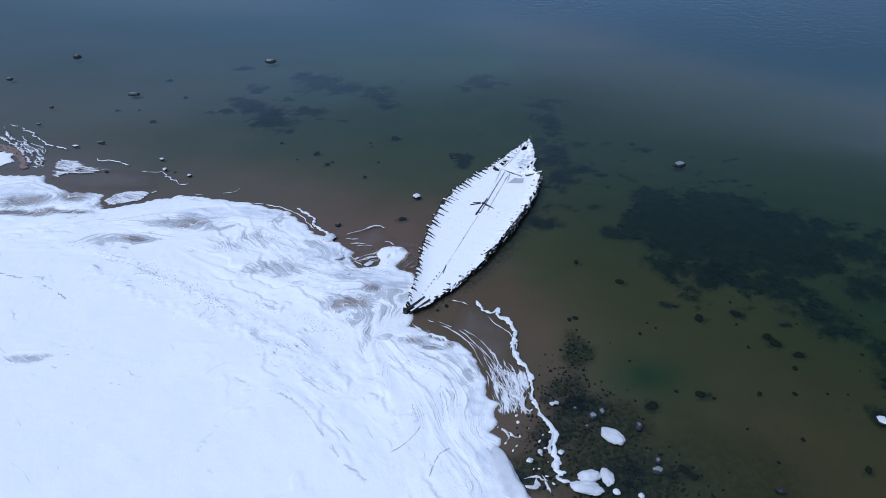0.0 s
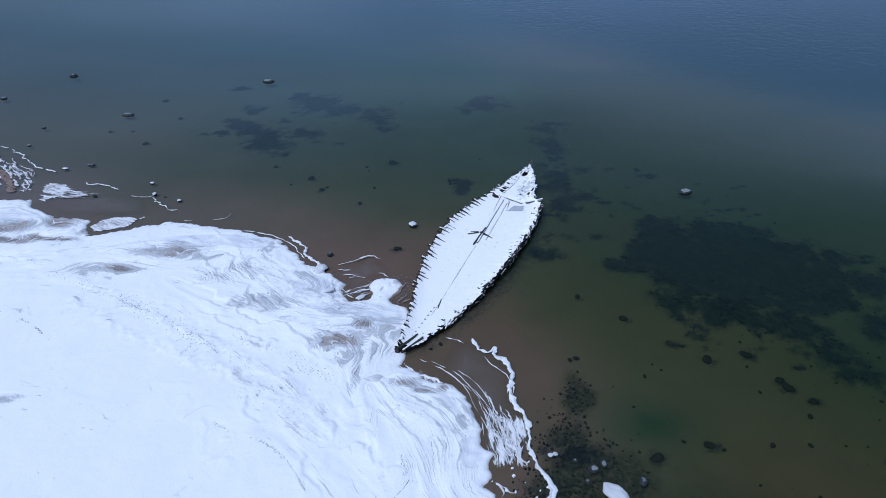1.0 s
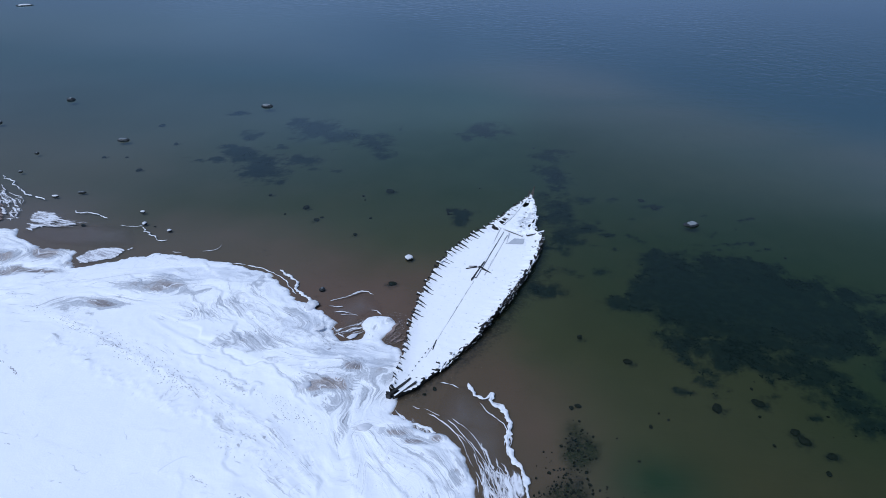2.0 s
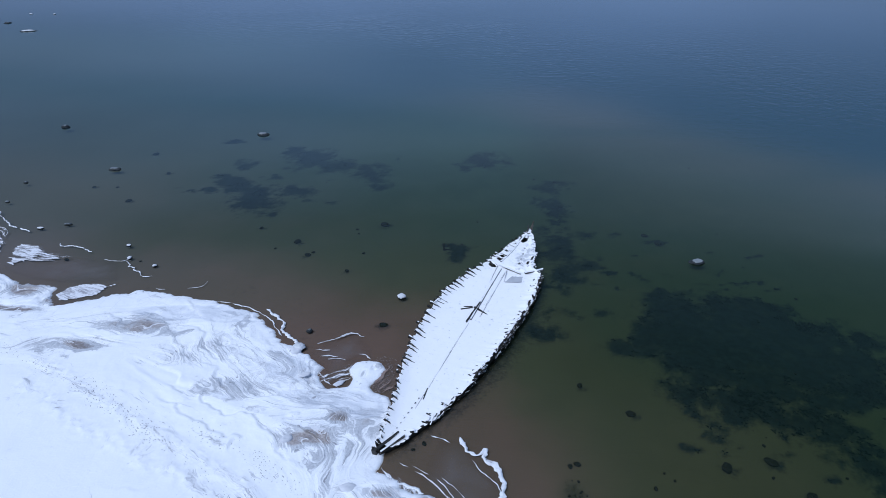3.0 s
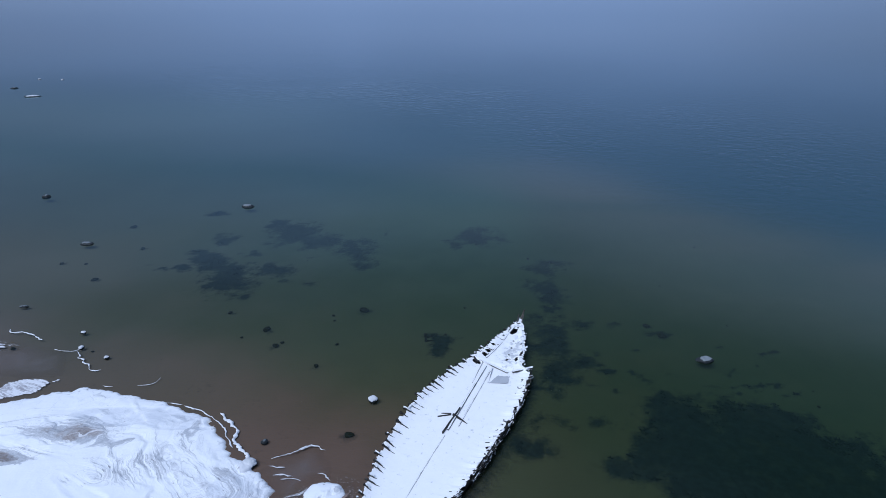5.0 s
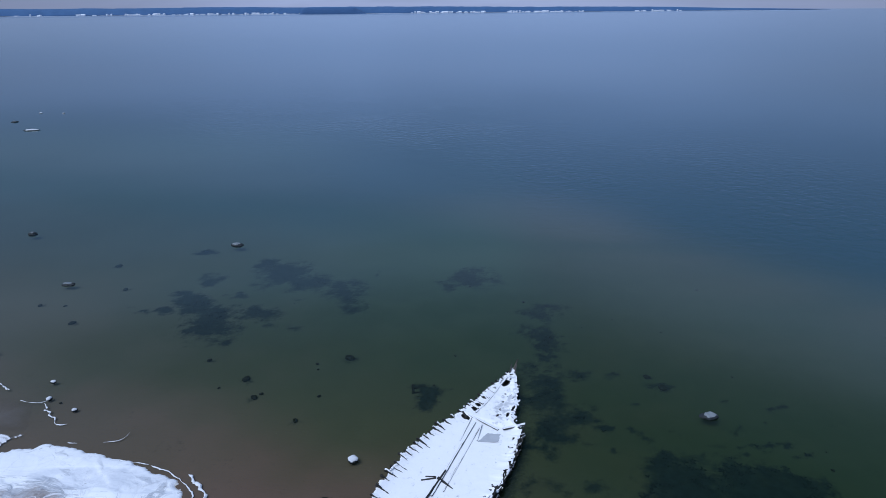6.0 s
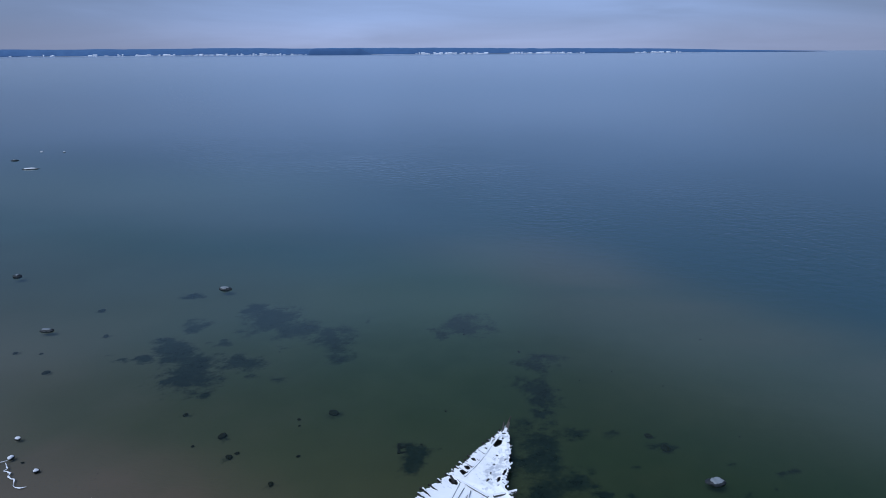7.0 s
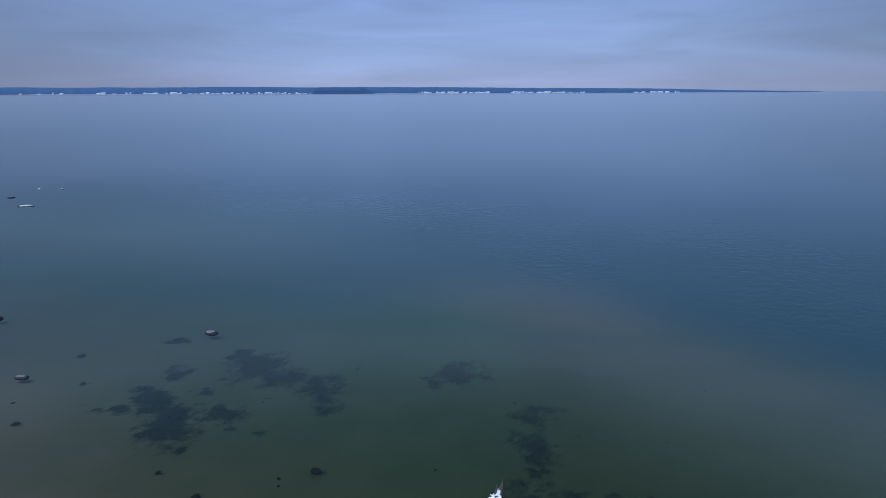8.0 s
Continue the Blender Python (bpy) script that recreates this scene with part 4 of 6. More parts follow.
def build_planks():
    rng = random.Random(12)
    for side in (-1, 1):
        for row in range(8):
            z = -0.95 + row * 0.235
            u = 0.3
            while u < 34:
                end = min(u + rng.uniform(3.2, 7.0), 34.3)
                if side > 0 and u < 26 < end:
                    end = 26.0
                gone = row >= 6 and rng.random() < (0.45 if row == 6 else 0.6)
                if side < 0 and row >= 6 or side > 0 and u < 9 and row >= 6:
                    gone = True
                if side > 0 and u >= 25.9 and row >= 5:
                    gone = True
                if not gone and end - u > 0.8:
                    pts = []
                    a = u
                    droop = rng.uniform(-0.06, 0.04)
                    while a < end + 0.01:
                        w = beam_at(a, side) - 0.12 - 0.14 * max(0, 0.75 - z) ** 1.2
                        pts.append(Vector((side * w, a, z + droop * (a - u) / (end - u) + rng.uniform(-0.012, 0.012))))
                        a += 0.55
                    if len(pts) > 1:
                        part("hull_plank", timber("hull_plank", pts, rng.uniform(0.17, 0.228), rng.uniform(0.05, 0.1), DARK_WOOD if side > 0 else WOOD, (0, 0, 1), 0.026, rng), wreck)
                u = end + rng.uniform(0.03, 0.2)
    # loose splinters and broken wales along the starboard side
    for _ in range(190):
        u = rng.uniform(3.5, 25.6)
        w, z = beam_at(u, 1) + rng.uniform(-0.22, 0.10), rng.uniform(0.0, 0.8) * (0.35 if u < 9 else 1.0)
        long = rng.choice((0.2, 0.3, 0.4, 0.55, 0.8)) * rng.uniform(0.8, 1.2)
        tilt = rng.uniform(-0.35, 0.35)
        a = Vector((w, u, z))
        b = Vector((beam_at(min(u + long, 25.9), 1) + rng.uniform(-0.2, 0.12), u + long, z + tilt))
        part("splinter", timber("splinter", [a, (a + b) / 2, b], rng.uniform(0.05, 0.12), rng.uniform(0.04, 0.09), rng.choice((DARK_WOOD, DARK_WOOD, WOOD, GREY_WOOD)), (1, 0, 0.3), 0.02, rng, 0.4), wreck)


def straight(name, a, b, wide, deep, material=None, side=(0, 0, 1), label="", parent=None, seed=1, taper=1.0):
    rng = random.Random(seed)
    a, b = Vector(a), Vector(b)
    n = max(2, int((b - a).length / 0.6) + 1)
    pts = [a.lerp(b, i / (n - 1)) for i in range(n)]
    return part(name, timber(name, pts, wide, deep, material or WOOD, side, 0.015, rng, taper), parent or wreck, label)


def build_ship_timbers():
    X = (1, 0, 0)
    # keelson: two long baulks with a slot between them
    straight("keelson", (0.62, 4.5, 0.25), (0.28, 15.6, 0.27), 0.05, 0.18, WOOD, X, seed=2)
    straight("keelson", (0.26, 16.2, 0.32), (-0.15, 25.3, 0.30), 0.13, 0.26, WOOD, X, seed=3)
    straight("keelson", (0.85, 17.0, 0.28), (0.45, 24.8, 0.28), 0.07, 0.20, WOOD, X, seed=4)
    # mast step with its dark cross pieces
    step = straight("mast_step", (0.05, 15.7, 0.36), (0.12, 18.9, 0.40), 0.10, 0.28, DARK_WOOD, X, "black wet mast step timber", seed=5)
    straight("cross_piece", (-0.1, 18.0, 0.44), (1.35, 17.55, 0.34), 0.20, 0.14, DARK_WOOD, (0, 1, 0), parent=step, seed=6, taper=0.2)
    straight("cross_piece", (-1.15, 17.3, 0.34), (-0.25, 17.95, 0.38), 0.06, 0.12, DARK_WOOD, (0, 1, 0), parent=step, seed=7)
    straight("cross_piece", (-1.05, 17.8, 0.34), (-0.3, 18.05, 0.38), 0.05, 0.12, DARK_WOOD, (0, 1, 0), parent=step, seed=8)
    # deck beam across the fore part and its knees
    straight("deck_beam", (-1.55, 26.1, 0.45), (2.0, 25.2, 0.38), 0.20, 0.10, SNOWY_WOOD, (0, 1, 0), "snowy deck beam", seed=9)
    straight("deck_beam", (2.35, 25.4, 0.46), (3.9, 26.6, 0.60), 0.24, 0.16, SNOWY_WOOD, (0, 1, 0), seed=10)
    straight("knee", (-1.6, 25.9, 0.55), (-1.0, 25.45, 0.38), 0.14, 0.2, DARK_WOOD, (0, 1, 0), seed=11)
    straight("carling", (-0.65, 25.7, 0.38), (-0.35, 22.6, 0.29), 0.06, 0.12, WOOD, X, seed=12)
    straight("carling", (0.5, 25.2, 0.42), (0.9, 23.2, 0.28), 0.07, 0.16, WOOD, X, seed=13)
    # port clamp running to the bow
    pts = curve_points([(-0.55, 26.4, 0.48), (-0.30, 27.7, 0.52), (-0.1, 29.2, 0.54), (-0.05, 30.6, 0.58), (0.1, 32.3, 0.66)], 0.5)
    part("shelf_clamp", timber("shelf_clamp", pts, 0.16, 0.16, SNOWY_WOOD, X, 0.02, random.Random(14)), wreck)
    for k, (u, a, b) in enumerate(((27.0, -1.35, -0.5), (27.8, -1.2, -0.35), (28.8, -1.0, -0.2), (29.8, -0.85, -0.1), (30.8, -0.6, 0.0))):
        straight("bow_beam", (a, u + 0.1, 0.60), (b, u - 0.15, 0.60), 0.14, 0.15, SNOWY_WOOD, (0, 1, 0), seed=20 + k)
    # stem with its splintered spike, apron, stern post and transom
    pts = [Vector(p) for p in ((0.32, 33.3, 0.2), (0.34, 33.8, 0.8), (0.36, 34.05, 1.1), (0.39, 34.25, 1.35), (0.44, 34.4, 1.6))]
    part("stem_post", timber("stem_post", pts, 0.30, 0.5, STEM_WOOD, X, 0.04, random.Random(30), 0.22), wreck, "dark splintered stem post")
    straight("apron", (0.18, 33.0, 0.6), (0.02, 33.9, 1.2), 0.18, 0.22, DARK_WOOD, X, seed=31, taper=0.4)
    straight("hawse_timber", (0.6, 33.1, 0.6), (0.55, 33.9, 1.35), 0.12, 0.16, DARK_WOOD, X, seed=32, taper=0.5)
    straight("stern_post", (-0.1, -0.05, -0.8), (-0.10, -0.20, 0.58), 0.34, 0.30, DARK_WOOD, X, seed=33)
    # broken transom: black timber stands in for the dark open gap behind a snowy outer plank
    straight("transom", (0.06, -0.10, 0.38), (0.60, 1.95, 0.44), 0.46, 0.24, DARK_WOOD, (0, 0, 1), "black timber filling the dark stern gap", seed=34, taper=0.3)
    straight("transom", (0.22, -0.15, 0.02), (0.95, 1.70, 0.06), 0.5, 0.10, DARK_WOOD, (0, 0, 1), seed=35)
    straight("quarter_plank", (0.36, -0.22, 0.44), (1.16, 1.75, 0.50), 0.28, 0.13, SNOWY_WOOD, (0, 0, 1), "snow-covered quarter plank", seed=36)
    rng = random.Random(37)
    for _ in range(14):
        u, v = rng.uniform(-0.1, 2.2), rng.uniform(-0.12, 0.1)
        v -= 0.28 * max(0, u - 0.8) + 0.12
        straight("splinter", (v, u, 0.3), (v + rng.uniform(-0.25, 0.1), u + rng.uniform(-0.25, 0.2), rng.uniform(0.5, 0.8)), rng.uniform(0.07, 0.14), 0.1, DARK_WOOD, X, seed=rng.randint(1, 999), taper=0.4)
    # a row of frame heads just breaking the snow from the stern forward
    for k in range(9):
        u = 1.1 + 0.55 * k
        straight("frame_head", (0.22 + 0.02 * k, u, 0.30), (0.28 + 0.02 * k, u + 0.05, 0.44), 0.05, 0.07, GREY_WOOD, X, seed=60 + k)
    straight("ceiling_plank", (0.75, 5.6, 0.29), (0.52, 6.8, 0.30), 0.07, 0.12, DARK_WOOD, X, seed=38)
    straight("ceiling_plank", (1.6, 4.4, 0.34), (2.0, 4.3, 0.31), 0.08, 0.10, DARK_WOOD, (0, 1, 0), seed=39)
    # bottom planking set above the water, black so that the gaps look dark
    verts, faces = [], []
    us = np.linspace(0.4, 34, 60)
    for u in us:
        l, r = -beam_at(u, -1) + 0.2, beam_at(u, 1) - 0.25
        verts += [(l + (r - l) * k / 6, u, 0.03 + 0.18 * abs(k / 3 - 1) ** 2) for k in range(7)]
    for i in range(len(us) - 1):
        for k in range(6):
            a = i * 7 + k
            faces.append((a, a + 1, a + 8, a + 7))
    part("bilge", mesh_of("bilge", verts, faces, DARK_WOOD), wreck)


def build_ship_snow():
    """The snow that fills the hull: a sheet between the two rims, with thawed gaps."""
    us, fs = np.linspace(0.45, 34.0, 470), np.linspace(0, 1, 84)
    left = np.array([-beam_at(u, -1) for u in us])
    right = np.array([beam_at(u, 1) for u in us])
    U = us[:, None] + 0 * fs[None]
    ragged = 0.10 * vnoise(us * 1.9, us * 0, 61) + 0.12 * vnoise(us * 5.3, us * 0, 63)
    jag = 0.15 * vnoise(us * 2.3, us * 0, 62) + 0.12 * vnoise(us * 4.9, us * 0, 64) + 0.10 * vnoise(us * 9.5, us * 0, 66)
    left, right = left + 0.08, right - 0.16 + 0.10 * (us < 9) + 0.9 * ragged
    fs = fs ** 1.25
    V = left[:, None] + (right - left)[:, None] * fs[None]
    V = V + 0.75 * jag[:, None] * np.exp(-(V - left[:, None]) / 0.22)
    from_left, from_right = V - left[:, None], right[:, None] - V
    scallop = 0.10 * vnoise(U * 0.9, V * 0.9, 65)
    Z = 0.32 + 0.02 * fbm(U / 2, V / 2, 67, 3) + (0.30 + 0.5 * scallop) * np.exp(-np.maximum(from_left / 0.6, 0) ** 1.3) + (0.06 + 0.28 * smooth01((U - 6) / 5)) * np.exp(-np.maximum(from_right / 0.55, 0) ** 1.6)
    fore = smooth01((U - 25.6) / 0.5)
    Z += fore * (0.16 + 0.10 * fbm(U / 0.9, V / 0.9, 69, 4)) * smooth01(np.minimum(from_left, from_right) / 0.4)
    Z += 0.05 * np.exp(-from_right / 1.2) * fbm(U * 2.2, V * 2.2, 71, 3)
    gaps = [(31.5, 0.22, 0.62, 0.42), (27.4, -0.75, 0.22, 0.30), (26.7, -0.85, 0.26, 0.34), (25.55, -1.15, 0.25, 0.40), (28.5, -0.65, 0.14, 0.26),
            (27.2, 2.1, 0.35, 0.22), (28.1, 2.25, 0.4, 0.16), (26.9, 1.3, 0.28, 0.14), (28.9, 1.05, 0.16, 0.13), (30.0, 0.8, 0.12, 0.10),
            (6.2, 0.62, 0.5, 0.06), (30.3, -0.35, 0.12, 0.22), (27.7, 1.2, 0.18, 0.10), (29.6, 1.75, 0.18, 0.10)]
    hole = np.zeros_like(U, bool)
    for u, v, ru, rv in gaps:
        r = np.hypot((U - u) / ru, (V - v) / rv) + 0.35 * fbm(U * 3, V * 3, 73, 3)
        hole |= r < 1
    rim = (vnoise(U * 3.1, V * 2.3, 75) + vnoise(U * 7.0, V * 4.0, 77) * 0.6 > 0.62) & (from_right < 0.75) & (U > 1.5)
    rim |= (vnoise(U * 4.1, V * 4.3, 79) + 0.5 * vnoise(U * 9.0, V * 9.0, 80) > 0.72) & (U > 26.4) & (U < 30.5) & (from_right < 1.5)
    hole |= rim
    idx = np.arange(U.size).reshape(U.shape)
    quads = np.stack([idx[:-1, :-1], idx[:-1, 1:], idx[1:, 1:], idx[1:, :-1]], -1).reshape(-1, 4)
    quads = quads[~hole.ravel()[quads].all(1)]
    me = mesh_of("snow_fill", np.stack([V, U, Z], -1).reshape(-1, 3), quads, HULL_SNOW)
    attribute(me, "wet", (np.exp(-((U - 28.3) / 2.6) ** 2 - ((V - 1.5) / 1.0) ** 2) + 0.8 * np.exp(-((U - 32.2) / 0.9) ** 2 - ((V - 0.3) / 0.5) ** 2)).ravel())
    fill = new("snow_fill", me)
    fill.matrix_world = SHIP
    tagged(fill, "smooth white snow filling the wrecked hull", "snow", kind="stuff")
    # clumps of snow caught on the broken starboard rim
    rng = random.Random(16)
    verts, faces = [], []
    for _ in range(80):
        u = rng.uniform(1.5, 33.0)
        side = 1 if rng.random() < 0.8 else -1
        v = side * (beam_at(u, side) - rng.uniform(-0.05, 0.35))
        z = rng.uniform(0.52, 0.78) - (0.24 if u < 9 else 0.12 if u > 26.2 else 0)
        r = rng.uniform(0.035, 0.10)
        o = len(verts)
        for h, k in ((-0.5, 0.8), (0.2, 1.0), (0.6, 0.6)):
            for a in range(7):
                q = r * k * rng.uniform(0.7, 1.25)
                verts.append((v + q * math.cos(a * 0.898), u + 2.2 * q * math.sin(a * 0.898), z + 0.7 * h * r * rng.uniform(0.7, 1.2)))
        verts.append((v, u, z + 0.5 * r))
        for ring in (0, 7):
            faces += [(o + ring + a, o + ring + (a + 1) % 7, o + ring + 7 + (a + 1) % 7, o + ring + 7 + a) for a in range(7)]
        faces += [(o + 14 + a, o + 14 + (a + 1) % 7, o + 21) for a in range(7)]
    clumps = new("snow_clumps", mesh_of("snow_clumps", verts, faces, SNOW))
    clumps.matrix_world = SHIP
    tagged(clumps, "small clumps of snow on the broken hull rim", "snow", kind="stuff")
    # the grey wet patch by the deck beam
    rng = random.Random(15)
    corners = [Vector(p) for p in ((0.95, 23.15, 0), (1.35, 24.45, 0), (2.35, 24.75, 0), (2.55, 23.75, 0))]
    ring = [a.lerp(b, k / 8) for a, b in zip(corners, corners[1:] + corners[:1]) for k in range(8)]
    verts = [Vector((p.x + rng.uniform(-0.06, 0.06), p.y + rng.uniform(-0.06, 0.06), 0.360)) for p in ring]
    verts.append(Vector((1.75, 23.9, 0.372)))
    n = len(verts) - 1
    ob = new("slush_patch", mesh_of("slush_patch", verts, [(i, (i + 1) % n, n) for i in range(n)], GREY_SLUSH))
    ob.matrix_world = SHIP
    tagged(ob, "grey wet slush patch on the snow in the hull", "slush")


build_ribs()
build_planks()
build_ship_timbers()
build_ship_snow()


# ---- ice along the water's edge ----
def ridge(points, wide, tall, seed, material, name="ice_ridge", label="", gaps=0.0, step=0.11, wiggle=1.0, base=0.0):
    """A lumpy ridge of frozen spray that follows points on the water."""
    pts = curve_points(points, step)
    s = np.cumsum([0] + [(b - a).length for a, b in zip(pts, pts[1:])])
    side_shift = wiggle * wide * (0.9 * vnoise(s / 0.9, s * 0, seed) + 0.45 * vnoise(s / 0.35, s * 0, seed + 1) + 0.22 * vnoise(s / 0.2, s * 0, seed + 8))
    width = wide * (0.85 + 0.45 * vnoise(s / 0.8, s * 0, seed + 2) + 0.35 * vnoise(s / 0.3, s * 0, seed + 3))
    open_here = vnoise(s / 0.8, s * 0, seed + 4) < gaps * 2 - 1
    width = np.where(open_here, 0.0, np.maximum(width, 0.25 * wide)) * np.minimum(1, np.minimum(s, s[-1] - s) / 0.4 + 0.1)
    verts, faces = [], []
    n = len(pts)
    for i, p in enumerate(pts):
        t = (pts[min(i + 1, n - 1)] - pts[max(i - 1, 0)]).normalized()
        q = Vector((-t.y, t.x, 0))
        for k, h in ((-1, -0.02), (-0.72, 0.6), (-0.2, 1.0), (0.3, 0.9), (0.75, 0.55), (1, -0.02)):
            jag = (0.42 if abs(k) > 0.9 else 0.25) * float(vnoise(np.array(s[i] * 7.0), np.array(k * 3.0), seed + 6))
            c = p + q * (side_shift[i] + (k + jag) * width[i] / 2)
            verts.append((c.x, c.y, base + max(-0.02, h * tall * (0.8 + 0.5 * float(vnoise(np.array(s[i] * 3), np.array(k), seed + 7))) * min(1, width[i] / wide + 0.2))))
    for i in range(n - 1):
        if width[i] > 0.01 or width[i + 1] > 0.01:
            for k in range(5):
                a = i * 6 + k
                faces.append((a, a + 1, a + 7, a + 6))
    return verts, faces, material, name, label


def ridge_thing(points, wide, tall, seed, material=ICE, name="ice_ridge", label="lumpy white ridge of frozen spray at water's edge", **more):
    verts, faces, material, name, label = ridge(points, wide, tall, seed, material, name, label, **more)
    return tagged(new(name, mesh_of(name, verts, faces, material, False)), label, "ice", "ice ridges along the shore")


RIDGE = [(1.5, 39.4), (2.0, 38.3), (3.1, 38.0), (3.4, 38.4), (3.3, 37.5), (4.2, 37.0), (4.6, 35.9), (4.5, 34.3), (4.7, 32.5),
         (5.3, 31.7), (5.4, 30.6), (5.4, 29.3), (5.8, 28.2), (6.2, 27.1), (6.5, 26.0), (6.4, 25.3), (6.4, 24.3), (6.4, 23.4),
         (6.9, 23.2), (6.5, 22.8), (7.2, 22.6)]
ridge_thing(RIDGE, 0.34, 0.13, 101, wiggle=0.5, step=0.06)
ridge_thing([(x - 0.12, y + 0.05) for x, y in RIDGE[4:]], 0.20, 0.10, 105, STREAK_ICE, gaps=0.35, wiggle=1.3, step=0.06)
ridge_thing([(-11.0, 49.1), (-9.6, 49.8), (-8.3, 50.5), (-7.2, 50.2)], 0.16, 0.10, 110)
ridge_thing([(-17.0, 53.7), (-16.0, 53.2), (-14.8, 51.8), (-13.9, 50.3), (-13.1, 49.3), (-12.6, 48.8)], 0.28, 0.14, 120)
ridge_thing([(-20.4, 54.5), (-18.5, 53.9), (-17.1, 53.1), (-15.6, 51.6), (-14.4, 50.0)], 0.10, 0.06, 130)
ridge_thing([(-0.5, 39.4), (0.1, 39.2), (0.9, 38.9)], 0.12, 0.06, 140)
ridge_thing([(-60.8, 74.7), (-58.3, 73.3), (-56.4, 72.0), (-53.6, 69.8), (-52.6, 68.7), (-50.9, 68.2), (-49.0, 67.3)], 0.15, 0.08, 150, wiggle=1.5, gaps=0.22)
ridge_thing([(-60.0, 72.4), (-57.8, 70.2), (-55.5, 69.1), (-55.1, 67.7), (-52.6, 66.0), (-51.2, 64.6), (-49.9, 63.1), (-50.5, 62.5)], 0.18, 0.06, 160, STREAK_ICE, wiggle=1.4, gaps=0.2)
ridge_thing([(-44.1, 64.9), (-43.1, 64.3), (-41.7, 64.4), (-40.4, 63.8), (-39.2, 63.1)], 0.15, 0.07, 170, wiggle=1.5, gaps=0.22)
ridge_thing([(-34.45, 61.5), (-33.65, 60.85), (-33.75, 60.5), (-33.05, 60.3), (-32.95, 59.95), (-32.05, 59.4), (-31.5, 58.85), (-30.9, 58.7), (-30.4, 58.9)], 0.17, 0.07, 180, wiggle=0.8)
ridge_thing([(-37.0, 61.7), (-35.8, 61.5), (-34.9, 61.5), (-34.5, 61.85), (-34.35, 62.1)], 0.06, 0.05, 184, wiggle=0.5)
ridge_thing([(-25.3, 55.1), (-24.6, 54.95), (-23.3, 54.9), (-22.0, 54.75), (-20.6, 54.65)], 0.09, 0.06, 188, wiggle=0.5)
ridge_thing([(-28.85, 56.65), (-28.4, 56.55), (-27.9, 56.55)], 0.08, 0.05, 192, STREAK_ICE, wiggle=0.5)
ridge_thing([(2.6, 37.5), (3.2, 36.5), (4.1, 35.7), (4.4, 34.9), (4.2, 33.7)], 0.09, 0.05, 190)
ridge_thing([(-3.9, 36.0), (-2.6, 35.6), (-1.7, 35.2), (-0.5, 34.6)], 0.18, 0.08, 200)


def ice_streaks():
    """Thin parallel lines of frazil ice that the swell has left in the bay by the stern."""
    rng = random.Random(21)
    west = [(-2.8, 36.9), (-0.6, 35.7), (1.2, 33.8), (2.2, 31.7), (2.9, 29.6), (3.5, 27.8)]
    east = [(-1.0, 37.3), (1.4, 36.0), (3.2, 33.9), (4.2, 31.5), (4.8, 29.5), (5.0, 27.6)]
    verts, faces = [], []
    for k in range(60):
        if k < 6:
            f, a, b = 0.10 + 0.11 * k, (0.0, 0.5, 0.2, 1.6, 0.9, 2.0)[k], 3.6 + 0.2 * k
        else:
            f, a = rng.uniform(0.2, 1.0), rng.uniform(2.5, 4.2)
            b = min(5.0, a + rng.uniform(0.4, 1.5))
        line = []
        for t in np.linspace(a, b, 5):
            i, r = min(int(t), 4), t - min(int(t), 4)
            w0, w1, e0, e1 = west[i], west[i + 1], east[i], east[i + 1]
            w, e = [w0[j] + (w1[j] - w0[j]) * r for j in (0, 1)], [e0[j] + (e1[j] - e0[j]) * r for j in (0, 1)]
            g = f + 0.16 * float(vnoise(np.array(t * 0.7), np.array(k * 1.7), 87))
            line.append((w[0] + (e[0] - w[0]) * g, w[1] + (e[1] - w[1]) * g))
        low = np.mean([p[1] for p in line])
        v, fc, *_ = ridge(line, 0.05 + (0.13 if low < 31.4 else 0.02) * rng.random(), 0.04, 300 + k * 9, STREAK_ICE, gaps=0.12, wiggle=1.1 if k < 6 else 1.8)
        o = len(verts)
        verts += v
        faces += [tuple(i + o for i in q) for q in fc]
    tagged(new("ice_streaks", mesh_of("ice_streaks", verts, faces, STREAK_ICE)), "thin white streaks of frazil ice by the stern", "ice", kind="stuff")


def floe(points, tall, seed, material=ICE, name="ice_floe", label="low white floe of snowy ice in shallow water", base=0.0):
    """A low flat floe with a rounded rim and an uneven outline."""
    ring = curve_points(points + points[:1], 0.25)[:-1]
    mid = sum(ring, Vector()) / len(ring)
    n = len(ring)
    s = np.arange(n) * 0.25
    wob = 0.16 * vnoise(s / 0.9, s * 0, seed) + 0.14 * vnoise(s / 0.45, s * 0, seed + 1)
    verts, faces = [], []
    rings = ((1.0, -0.03), (0.96, 0.55), (0.82, 0.9), (0.55, 1.0), (0.28, 1.0))
    for k, h in rings:
        for i, p in enumerate(ring):
            q = mid + (p - mid) * (k + wob[i] * k)
            verts.append((q.x, q.y, base + tall * h * (1 + 0.3 * float(vnoise(np.array(q.x * 1.3), np.array(q.y * 1.3), seed + 2)))))
    verts.append((mid.x, mid.y, base + tall))
    for r in range(len(rings) - 1):
        for i in range(n):
            a, b = r * n + i, r * n + (i + 1) % n
            faces.append((a, b, b + n, a + n))
    o = (len(rings) - 1) * n
    faces += [(o + i, o + (i + 1) % n, len(verts) - 1) for i in range(n)]
    return tagged(new(name, mesh_of(name, verts, faces, material)), label, "ice floe")


